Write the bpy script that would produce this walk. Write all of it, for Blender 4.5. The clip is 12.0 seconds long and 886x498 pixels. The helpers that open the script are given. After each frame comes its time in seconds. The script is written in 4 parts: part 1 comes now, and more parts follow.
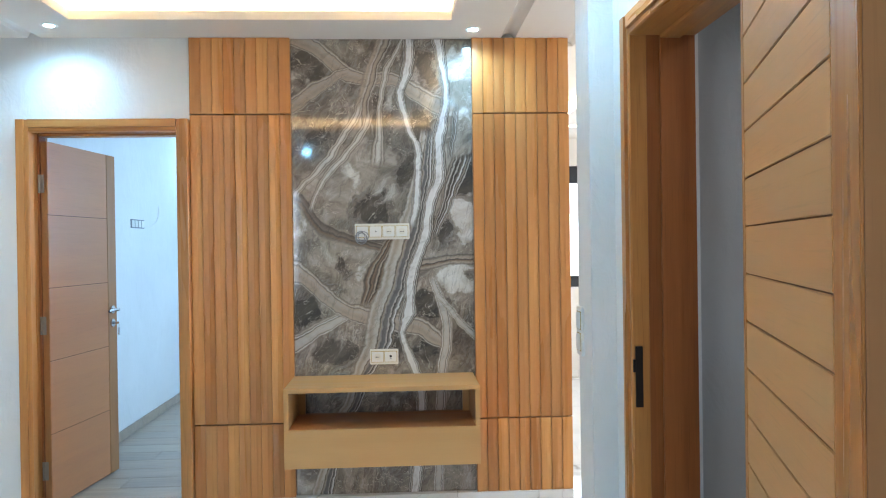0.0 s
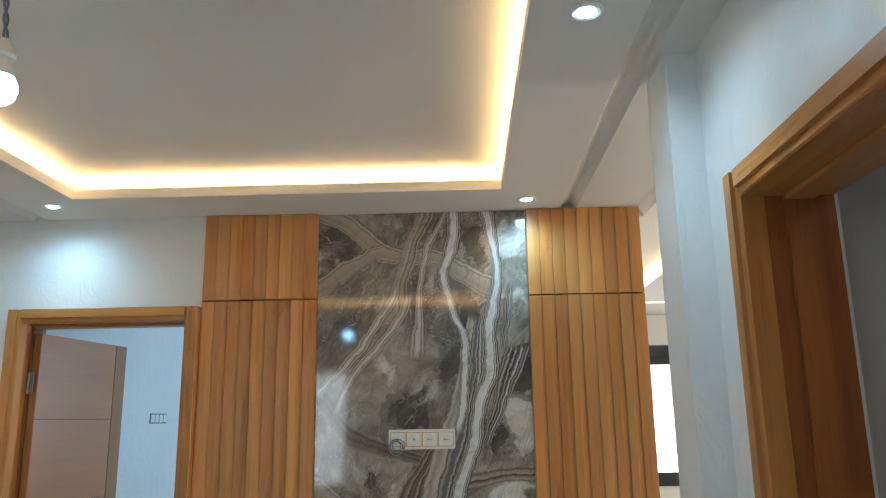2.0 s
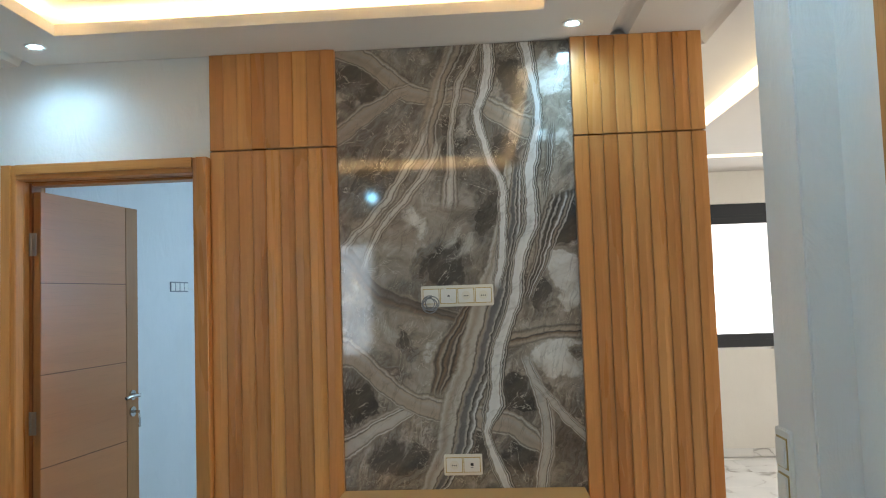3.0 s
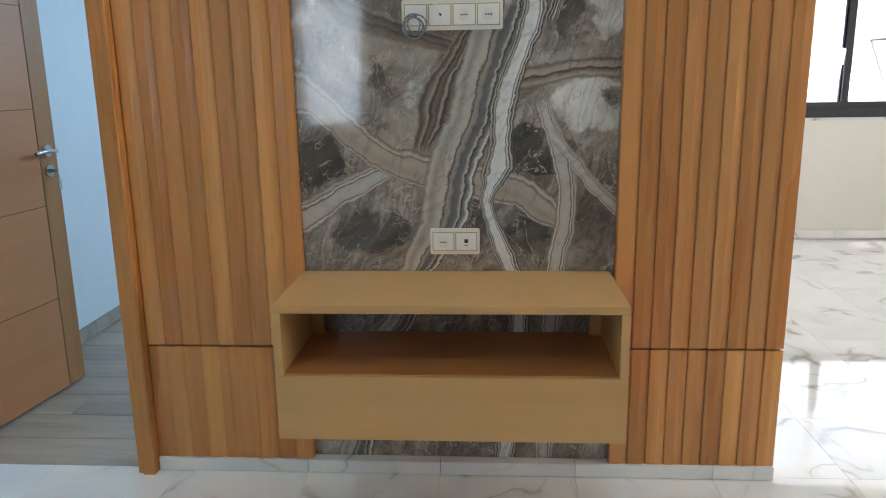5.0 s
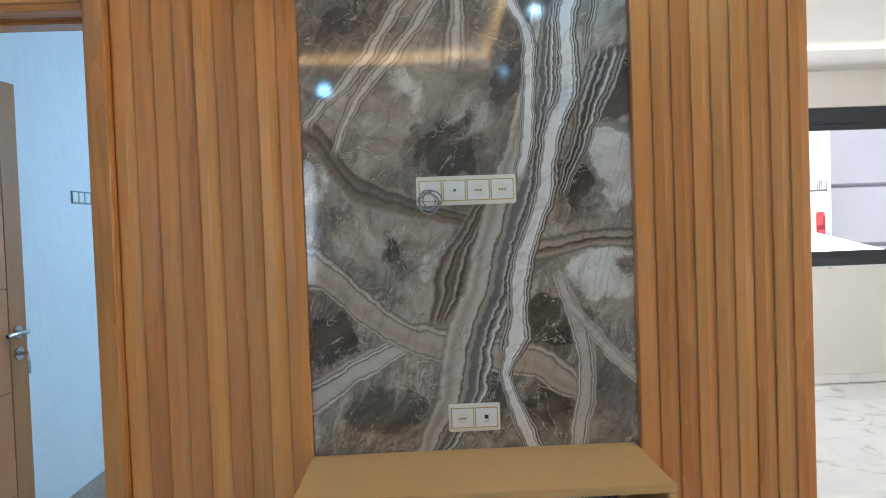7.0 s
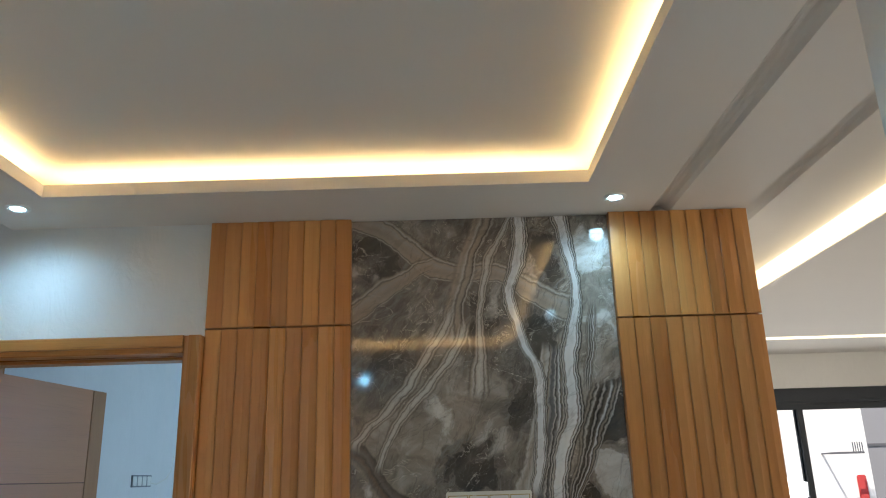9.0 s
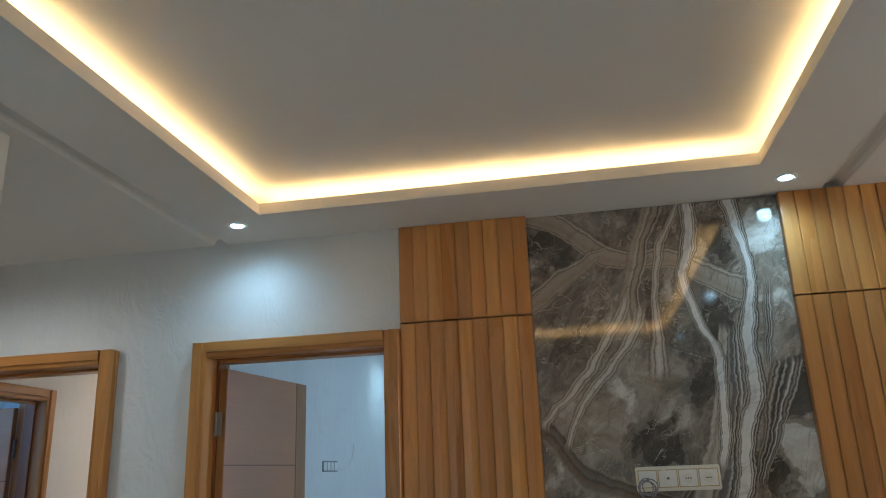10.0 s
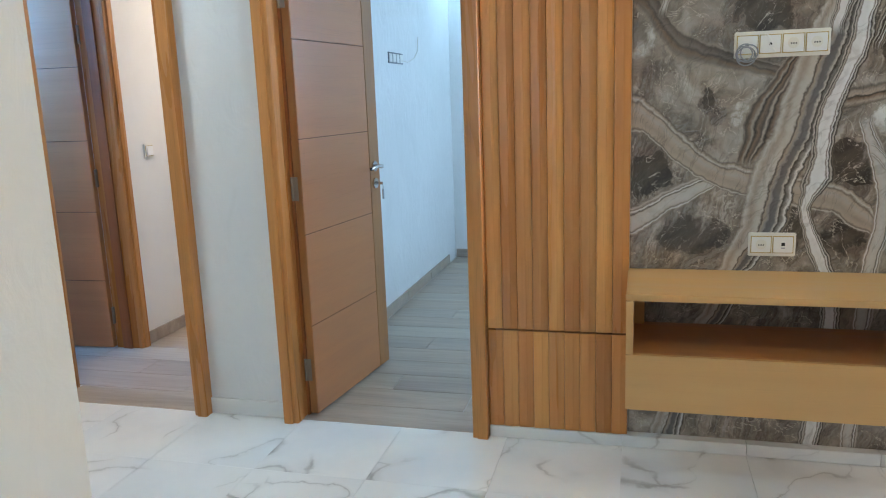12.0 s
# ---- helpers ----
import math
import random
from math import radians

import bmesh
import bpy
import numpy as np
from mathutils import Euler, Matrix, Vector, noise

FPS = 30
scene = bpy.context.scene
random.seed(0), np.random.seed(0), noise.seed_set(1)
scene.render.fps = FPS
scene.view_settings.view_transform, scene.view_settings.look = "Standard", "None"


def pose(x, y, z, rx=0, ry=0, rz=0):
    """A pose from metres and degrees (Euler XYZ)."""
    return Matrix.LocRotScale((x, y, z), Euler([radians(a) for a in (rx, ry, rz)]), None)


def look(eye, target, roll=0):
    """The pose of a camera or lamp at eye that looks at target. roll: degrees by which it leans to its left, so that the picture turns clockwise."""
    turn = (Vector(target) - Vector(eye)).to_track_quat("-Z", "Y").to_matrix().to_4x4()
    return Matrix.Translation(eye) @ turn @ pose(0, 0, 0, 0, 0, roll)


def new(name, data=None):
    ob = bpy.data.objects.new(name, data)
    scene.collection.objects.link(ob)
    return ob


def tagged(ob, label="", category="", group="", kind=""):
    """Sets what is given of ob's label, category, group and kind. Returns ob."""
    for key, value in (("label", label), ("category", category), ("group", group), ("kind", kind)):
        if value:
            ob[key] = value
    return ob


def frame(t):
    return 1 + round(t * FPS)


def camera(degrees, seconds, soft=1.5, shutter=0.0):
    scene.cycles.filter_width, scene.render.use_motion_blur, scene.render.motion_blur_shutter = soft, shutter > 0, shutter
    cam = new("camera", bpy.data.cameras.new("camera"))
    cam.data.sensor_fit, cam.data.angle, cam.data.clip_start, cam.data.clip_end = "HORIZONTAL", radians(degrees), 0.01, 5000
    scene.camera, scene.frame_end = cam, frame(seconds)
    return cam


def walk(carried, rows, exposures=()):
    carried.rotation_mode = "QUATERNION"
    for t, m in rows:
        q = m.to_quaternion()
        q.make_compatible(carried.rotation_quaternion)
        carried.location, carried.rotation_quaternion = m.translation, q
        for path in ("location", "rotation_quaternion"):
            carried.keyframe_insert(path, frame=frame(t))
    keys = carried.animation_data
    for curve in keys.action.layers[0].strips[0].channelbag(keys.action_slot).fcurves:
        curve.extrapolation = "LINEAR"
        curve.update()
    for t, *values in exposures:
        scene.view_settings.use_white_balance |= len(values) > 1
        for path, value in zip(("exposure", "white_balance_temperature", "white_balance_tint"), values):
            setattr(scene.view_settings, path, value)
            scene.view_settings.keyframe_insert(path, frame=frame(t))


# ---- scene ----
cam = camera(61.1, 12.0, soft=1.1)
PATH = [
    (0, (0.049, 0.04, 1.432), (0.155, 2.038, 1.422), -0.8),
    (0.5, (0.121, 0.208, 1.488), (0.221, 2.201, 1.63), -1.2),
    (1, (0.187, 0.356, 1.547), (0.209, 2.342, 1.789), -1.1),
    (1.5, (0.178, 0.528, 1.58), (0.164, 2.489, 1.971), -1.2),
    (2, (0.138, 0.712, 1.602), (0.086, 2.662, 2.044), -0.9),
    (2.5, (0.138, 0.856, 1.595), (-0.011, 2.817, 1.955), -1.2),
    (3, (0.064, 1.086, 1.516), (-0.052, 3.079, 1.64), -1.9),
    (3.2, (0.103, 1.176, 1.448), (-0.052, 3.17, 1.45), -1.5),
    (3.5, (0.047, 1.245, 1.423), (-0.095, 3.221, 1.146), -1.2),
    (3.7, (0.022, 1.317, 1.368), (-0.115, 3.271, 0.964), -1.0),
    (5.3, (0.049, 1.968, 1.32), (-0.075, 3.905, 0.838), -0.9),
    (5.5, (0.049, 2.0, 1.295), (-0.092, 3.913, 0.73), -0.7),
    (6, (0.004, 2.021, 1.284), (-0.131, 3.926, 0.691), -0.5),
    (6.5, (-0.112, 1.996, 1.335), (-0.194, 3.979, 1.092), -1.7),
    (7, (-0.208, 1.951, 1.404), (-0.152, 3.95, 1.345), -2.1),
    (7.5, (-0.162, 1.851, 1.505), (-0.1, 3.841, 1.69), -2.3),
    (7.7, (-0.157, 1.787, 1.517), (-0.081, 3.762, 1.821), -1.9),
    (9.3, (-0.242, 1.354, 1.617), (-0.256, 3.254, 2.241), -1.8),
    (9.5, (-0.296, 1.296, 1.61), (-0.319, 3.187, 2.262), -2.3),
    (10, (-0.394, 1.213, 1.56), (-0.722, 3.1, 2.134), -2.2),
    (10.5, (-0.471, 1.196, 1.471), (-0.981, 3.105, 1.78), -2.2),
    (11, (-0.502, 1.198, 1.388), (-1.049, 3.116, 1.24), -2.4),
    (11.5, (-0.509, 1.258, 1.379), (-1.045, 3.166, 1.108), -2.2),
    (12, (-0.531, 1.389, 1.372), (-1.034, 3.285, 0.978), -2.1),
]
EXPOSURE = [(0.0, 2.02, 6350, 12), (0.5, 1.68, 6500, 12), (1.0, 1.5, 6600, 12), (1.5, 1.4, 6800, 12), (2.5, 1.07, 7150, 12), (3.0, 1.25, 7100, 12), (3.5, 1.44, 6700, 12), (5.5, 1.42, 6500, 12), (6.5, 1.6, 6250, 12), (7.0, 1.56, 6300, 12), (7.7, 1.3, 6600, 12), (9.3, 0.7, 6950, 12), (9.7, 0.68, 6950, 12), (10.0, 0.54, 7000, 12), (10.5, 1.04, 6950, 12), (11.0, 1.5, 6750, 12), (11.5, 1.64, 6650, 12), (12.0, 1.68, 6650, 12)]
walk(cam, [(t, look(eye, target, roll)) for t, eye, target, roll in PATH], EXPOSURE)

# ---- light ----
world = bpy.data.worlds.new("sky")
scene.world = world
world.use_nodes = True
wn = world.node_tree
sky = wn.nodes.new("ShaderNodeTexSky")
sky.sky_type, sky.sun_disc = "NISHITA", False
sky.sun_elevation, sky.sun_rotation = radians(48), radians(222)
wn.nodes["Background"].inputs["Strength"].default_value = 0.15
wn.links.new(sky.outputs[0], wn.nodes["Background"].inputs["Color"])


LAMPS = 0.42  # how bright the lamps burn beside the daylight outside


def lamp(name, kind, m, energy, color, **kw):
    d = bpy.data.lights.new(name, kind)
    d.energy, d.color = energy * (1.0 if kind == "SUN" else LAMPS), color
    for k, v in kw.items():
        if k == "size":
            d.size = v
        elif k == "size_y":
            d.shape, d.size_y = "RECTANGLE", v
        elif k == "radius":
            d.shadow_soft_size = v
        elif k == "angle":
            d.angle = v
        elif k == "spot":
            d.spot_size, d.spot_blend = radians(v), 1.0
    ob = new(name, d)
    ob.matrix_world = m
    return ob


DAY = (0.40, 0.68, 1.0)
COOL = (0.38, 0.72, 1.0)
lamp("sun", "SUN", look((0, 0, 20), (8, 9, 0)), 4.5, (1.0, 0.95, 0.88), angle=radians(0.5))
# daylight through the living room window and unseen ones, given by area lamps
lamp("window_light_living", "AREA", look((2.80, 8.02, 1.62), (2.6, 4.5, 0.9)), 20, (0.88, 0.95, 1.0), size=2.0, size_y=1.1)
lamp("window_light_bedroom", "AREA", look((0.70, 6.2, 1.7), (-2.0, 6.1, 0.4)), 58, DAY, size=1.2, size_y=1.3)
lamp("window_light_far_room", "AREA", look((-4.62, 4.6, 1.9), (-3.75, 5.0, 1.5)), 40, (0.13, 0.42, 1.0), size=0.4, size_y=0.9)
# added fill before a windowless wall, to brighten the passage and slats
lamp("fill_light_side", "AREA", look((5.30, 3.48, 1.6), (-2.0, 3.6, 1.2)), 72, (1.0, 0.975, 0.94), size=1.0, size_y=1.4)

lamp("window_light_left", "AREA", look((-1.98, -2.0, 1.5), (0.5, 1.0, 1.2)), 30, (0.72, 0.86, 1.0), size=1.3, size_y=1.4)
SPOTS = [(-1.75, 4.0), (0.44, 4.06), (0.46, 2.42), (0.46, 0.82), (-1.75, 2.42), (-1.75, 0.82)]


# ---- materials ----
class Graph:
    """A short way to write node trees."""

    def __init__(self, name):
        self.m = bpy.data.materials.new(name)
        self.m.use_nodes = True
        self.t = self.m.node_tree
        self.b = self.t.nodes["Principled BSDF"]
        self.co = self.n("ShaderNodeTexCoord").outputs["Object"]

    def n(self, kind, **props):
        nd = self.t.nodes.new(kind)
        for k, v in props.items():
            if k == "operation":
                nd.operation = v
            elif k == "data_type":
                nd.data_type = v
            elif k == "blend_type":
                nd.blend_type = v
            elif k == "clamp":
                nd.use_clamp = v
        return nd

    def put(self, sock, v):
        if isinstance(v, bpy.types.NodeSocket):
            self.t.links.new(v, sock)
        elif isinstance(v, tuple) and len(v) == 3 and sock.type == "RGBA":
            sock.default_value = (*v, 1)
        else:
            sock.default_value = v

    def math(self, op, a, b=0.0, c=0.0, clamp=False):
        nd = self.n("ShaderNodeMath", operation=op, clamp=clamp)
        for s, v in zip(nd.inputs, (a, b, c)):
            self.put(s, v)
        return nd.outputs[0]

    def vec(self, op, a, b):
        nd = self.n("ShaderNodeVectorMath", operation=op)
        self.put(nd.inputs[0], a)
        self.put(nd.inputs[1], b)
        return nd.outputs[0]

    def mix(self, f, a, b, blend="MIX"):
        nd = self.n("ShaderNodeMix", data_type="RGBA", blend_type=blend)
        self.put(nd.inputs[0], f)
        self.put(nd.inputs[6], a)
        self.put(nd.inputs[7], b)
        return nd.outputs[2]

    def noise(self, co, scale, detail=4, rough=0.55, dist=0.0, color=False):
        nd = self.n("ShaderNodeTexNoise")
        self.put(nd.inputs["Vector"], co)
        for k, v in (("Scale", scale), ("Detail", detail), ("Roughness", rough), ("Distortion", dist)):
            self.put(nd.inputs[k], v)
        return nd.outputs["Color" if color else "Fac"]

    def scaled(self, co, s, rot=(0, 0, 0)):
        nd = self.n("ShaderNodeMapping")
        self.put(nd.inputs["Vector"], co)
        nd.inputs["Scale"].default_value = s
        nd.inputs["Rotation"].default_value = rot
        return nd.outputs[0]

    def ramp(self, f, stops, ease="LINEAR"):
        nd = self.n("ShaderNodeValToRGB")
        r = nd.color_ramp
        r.interpolation = ease
        while len(r.elements) < len(stops):
            r.elements.new(0.5)
        for e, (p, c) in zip(r.elements, stops):
            e.position = p
            e.color = (*c, 1) if isinstance(c, tuple) else (c, c, c, 1)
        self.put(nd.inputs[0], f)
        return nd.outputs[0]

    def smooth(self, v, lo, hi, a=0.0, b=1.0):
        nd = self.n("ShaderNodeMapRange")
        nd.interpolation_type = "SMOOTHSTEP"
        for s, x in zip(nd.inputs, (v, lo, hi, a, b)):
            self.put(s, x)
        return nd.outputs[0]

    def rnd(self):
        return self.n("ShaderNodeObjectInfo").outputs["Random"]

    def bump(self, h, strength, distance=0.01):
        nd = self.n("ShaderNodeBump")
        self.put(nd.inputs["Height"], h)
        nd.inputs["Strength"].default_value, nd.inputs["Distance"].default_value = strength, distance
        self.put(self.b.inputs["Normal"], nd.outputs[0])

    def done(self, color=None, rough=None, metal=None, **kw):
        if color is not None:
            self.put(self.b.inputs["Base Color"], color)
        if rough is not None:
            self.put(self.b.inputs["Roughness"], rough)
        if metal is not None:
            self.put(self.b.inputs["Metallic"], metal)
        for k, v in kw.items():
            self.put(self.b.inputs[k.replace("_", " ")], v)
        return self.m


def plaster(name, color, relief):
    g = Graph(name)
    big = g.noise(g.co, 1.3, 3)
    sweep = g.noise(g.scaled(g.co, (1, 1, 0.55), (0.3, 0.5, 0.4)), 9, 5, 0.6, 1.6)
    fine = g.noise(g.co, 70, 3)
    c = g.mix(g.smooth(big, 0.35, 0.7), color, tuple(x * 0.94 for x in color))
    c = g.mix(g.math("MULTIPLY", g.smooth(sweep, 0.5, 0.75), 0.25), c, tuple(x * 0.9 for x in color))
    g.bump(g.math("ADD", g.math("MULTIPLY", sweep, 1.0), g.math("MULTIPLY", fine, 0.12)), relief, 0.02)
    return g.done(c, g.smooth(sweep, 0.3, 0.7, 0.36, 0.5))


def matte(name, color, rough=0.6, vary=0.06, scale=3.0):
    g = Graph(name)
    a, f = g.noise(g.co, scale, 4), g.noise(g.co, 120, 2)
    c = g.mix(g.smooth(a, 0.3, 0.7), color, tuple(x * (1 - vary) for x in color))
    g.bump(f, 0.08, 0.002)
    return g.done(c, rough)


def wood(name, dark, light, axis, rough=0.32, tint=0.5, fine=1.0):
    """Varnished wood with its grain along one axis (0, 1, 2)."""
    g = Graph(name)
    s = [1.0, 1.0, 1.0]
    s[axis] = 0.06
    cx = g.n("ShaderNodeCombineXYZ")
    r = g.rnd()
    for i in range(3):
        g.put(cx.inputs[i], g.math("MULTIPLY", r, 17.0 + 9 * i))
    shift = g.vec("ADD", g.co, cx.outputs[0])
    co = g.scaled(shift, tuple(s))
    broad = g.noise(co, 9, 3, 0.5, 0.8)
    rings = g.noise(co, 42, 5, 0.6, 0.6)
    pores = g.noise(g.scaled(shift, tuple(0.35 * x if i == axis else x for i, x in enumerate(s))), 260, 2, 0.5)
    f = g.math("ADD", g.math("MULTIPLY", broad, 0.65), g.math("MULTIPLY", rings, 0.35 * fine))
    c = g.ramp(f, [(0.30, dark), (0.48, tuple((a + b) / 2 for a, b in zip(dark, light))), (0.68, light)])
    c = g.mix(g.math("MULTIPLY", g.smooth(pores, 0.56, 0.75), 0.35 * fine), c, tuple(x * 0.55 for x in dark))
    tone = g.ramp(r, [(0.0, (0.80, 0.73, 0.67)), (0.2, (1.0, 1.0, 1.0)), (0.42, (0.93, 0.86, 0.80)), (0.58, (1.18, 1.22, 1.15)), (0.74, (0.86, 0.86, 0.88)), (0.88, (1.03, 0.95, 0.86))], "CONSTANT" if tint > 0.7 else "LINEAR")
    c = g.mix(tint, c, tone, "MULTIPLY")
    g.bump(g.math("ADD", rings, g.math("MULTIPLY", pores, 0.5)), 0.06, 0.003)
    return g.done(c, g.smooth(broad, 0.3, 0.7, rough - 0.05, rough + 0.08))


def plain(name, color, rough=0.4, metal=0.0, **kw):
    return Graph(name).done(color, rough, metal, **kw)


def emit(name, color, strength):
    return Graph(name).done((0.8, 0.8, 0.8), 0.5, 0.0, Emission_Color=color, Emission_Strength=strength * LAMPS)


def wall_marble():
    """Taupe stone with agate banding; lined pale veins lean across the slab."""
    g = Graph("polished_wall_marble")
    half3 = (0.5, 0.5, 0.5)

    def warp(scale, amount, detail=3):
        return g.vec("MULTIPLY", g.vec("SUBTRACT", g.noise(g.co, scale, detail, 0.55, 0.0, True), half3), (amount, 0.0, amount))

    soft = g.vec("ADD", g.co, g.vec("ADD", warp(9.0, 0.022), warp(30.0, 0.014)))
    co = g.vec("ADD", g.co, g.vec("ADD", warp(2.4, 0.12), g.vec("ADD", warp(9.0, 0.040), warp(34.0, 0.020))))

    def slab_uv(c):
        sep = g.n("ShaderNodeSeparateXYZ")
        g.put(sep.inputs[0], c)
        return g.math("DIVIDE", g.math("ADD", sep.outputs[0], 0.56), 1.005), g.math("DIVIDE", sep.outputs[2], 2.6)

    u, v = slab_uv(soft)
    uw, vw = slab_uv(co)
    fray = g.math("MULTIPLY", g.math("SUBTRACT", g.noise(g.co, 38, 4, 0.65), 0.5), 0.16)

    def run(t, rows, unit_t, unit_e):
        """Both edges of a vein along its way, from rows of (way, edge, edge)."""
        nd = g.n("ShaderNodeValToRGB")
        r = nd.color_ramp
        r.interpolation = "CARDINAL"
        rows = sorted(rows)
        while len(r.elements) < len(rows):
            r.elements.new(0.5)
        for el, (p, a, b) in zip(r.elements, rows):
            el.position = min(max(p / unit_t, 0.0), 1.0)
            el.color = ((a / unit_e + 1) / 3, (b / unit_e + 1) / 3, 0, 1)
        g.put(nd.inputs[0], t)
        sep = g.n("ShaderNodeSeparateColor")
        g.put(sep.inputs[0], nd.outputs[0])
        return [g.math("SUBTRACT", g.math("MULTIPLY", sep.outputs[i], 3.0), 1.0) for i in (0, 1)]

    def across(t, s, rows, unit_t, unit_e):
        """0 to 1 across a vein, and how far along it lies inside its ends."""
        rows = [(p, a - 0.14 * (b - a), b + 0.14 * (b - a)) for p, a, b in rows]
        lo, hi = run(t, rows, unit_t, unit_e)
        f = g.math("ADD", g.math("DIVIDE", g.math("SUBTRACT", s, lo), g.math("SUBTRACT", hi, lo)), fray)
        first, last = min(rows)[0] / unit_t, max(rows)[0] / unit_t
        ends = g.math("MULTIPLY", g.smooth(t, first - 0.012, first + 0.008) if first > 0.03 else 1.0, g.smooth(t, last + 0.012, last - 0.008) if last < 0.97 else 1.0)
        return f, ends

    def upright(*rows):
        return across(v, u, rows, 2.6, 1.0)

    def level(*rows):
        return across(u, v, rows, 1.0, 2.6)

    def streaks(d, freq, seed, along=1.2, detail=4):
        cx = g.n("ShaderNodeCombineXYZ")
        g.put(cx.inputs[0], g.math("MULTIPLY", d, freq))
        g.put(cx.inputs[1], g.math("MULTIPLY", g.math("ADD", uw, g.math("MULTIPLY", vw, 2.6)), along))
        cx.inputs[2].default_value = seed
        return g.noise(cx.outputs[0], 1.0, detail, 0.6, 0.35)

    DK, BR, TP, TN, LG, WH = (0.030, 0.025, 0.021), (0.082, 0.066, 0.052), (0.185, 0.152, 0.122), (0.36, 0.300, 0.240), (0.52, 0.475, 0.42), (0.76, 0.75, 0.72)
    BG, BN, GY = (0.42, 0.345, 0.275), (0.20, 0.135, 0.088), (0.27, 0.255, 0.235)

    # directions in which the ground is streaked: along the main veins, and down to the lower left
    A0 = g.math("SUBTRACT", uw, g.math("MULTIPLY", vw, 0.92))
    E0 = g.math("SUBTRACT", g.math("MULTIPLY", vw, 2.6), g.math("MULTIPLY", uw, 0.75))
    C0 = g.math("SUBTRACT", uw, g.math("MULTIPLY", vw, 1.95))
    grain = g.noise(co, 26, 6, 0.68, 0.5)
    wisp = g.math("MULTIPLY", g.math("SUBTRACT", grain, 0.5), 0.16)
    agate = [(0.24, BR), (0.34, TP), (0.40, GY), (0.425, BR), (0.46, TP), (0.49, GY), (0.51, BR), (0.54, TP), (0.57, TN), (0.60, LG), (0.62, TP), (0.66, TN), (0.72, LG)]
    lean = g.noise(g.co, 2.3, 2, 0.5, 0.8)
    smoke = g.noise(g.scaled(co, (1, 1, 0.6), (0, 0.5, 0)), 5.5, 7, 0.66, 1.1)
    c = g.ramp(smoke, [(0.28, BR), (0.40, (0.115, 0.097, 0.080)), (0.50, TP), (0.58, (0.235, 0.20, 0.165)), (0.68, TN)])
    lined = g.mix(g.smooth(lean, 0.44, 0.58), g.ramp(g.math("ADD", streaks(A0, 13.0, 1.0), wisp), agate), g.ramp(g.math("ADD", streaks(E0, 7.0, 5.0), wisp), agate))
    c = g.mix(g.smooth(smoke, 0.40, 0.60, 0.25, 0.75), c, lined)
    upper = g.math("MULTIPLY", g.smooth(u, 0.66, 0.46), g.smooth(v, 0.58, 0.66))
    fan = g.ramp(g.math("ADD", streaks(C0, 9.0, 9.0), wisp), [(0.28, BR), (0.40, TP), (0.45, (0.12, 0.10, 0.082)), (0.52, TP), (0.57, GY), (0.60, TP), (0.66, TN), (0.72, LG)])
    c = g.mix(g.math("MULTIPLY", upper, 0.7), c, fan)
    curd = g.noise(co, 6.5, 7, 0.64, 0.9)
    silk = g.math("ADD", streaks(E0, 8.0, 11.0, 0.9, 5), wisp)
    dark_field = g.ramp(silk, [(0.26, DK), (0.40, (0.055, 0.046, 0.038)), (0.50, BR), (0.60, (0.10, 0.084, 0.068)), (0.72, TP)])
    grey_field = g.ramp(curd, [(0.26, TP), (0.38, (0.23, 0.193, 0.155)), (0.48, (0.31, 0.268, 0.22)), (0.58, (0.39, 0.345, 0.29)), (0.70, LG)])
    pale_field = g.ramp(curd, [(0.24, BR), (0.33, TN), (0.42, LG), (0.52, (0.68, 0.66, 0.62)), (0.66, WH)])
    # light and dark ground and two painted reflections: soft patches, broken up by noise at two sizes
    patchy = g.vec("ADD", co, g.vec("ADD", warp(4.5, 0.16, 4), warp(16.0, 0.06, 3)))
    tone = g.math("ADD", g.math("MULTIPLY", g.math("SUBTRACT", g.noise(patchy, 3.2, 6, 0.62, 0.6), 0.44), 1.5), g.math("MULTIPLY", g.math("SUBTRACT", curd, 0.5), 0.55))
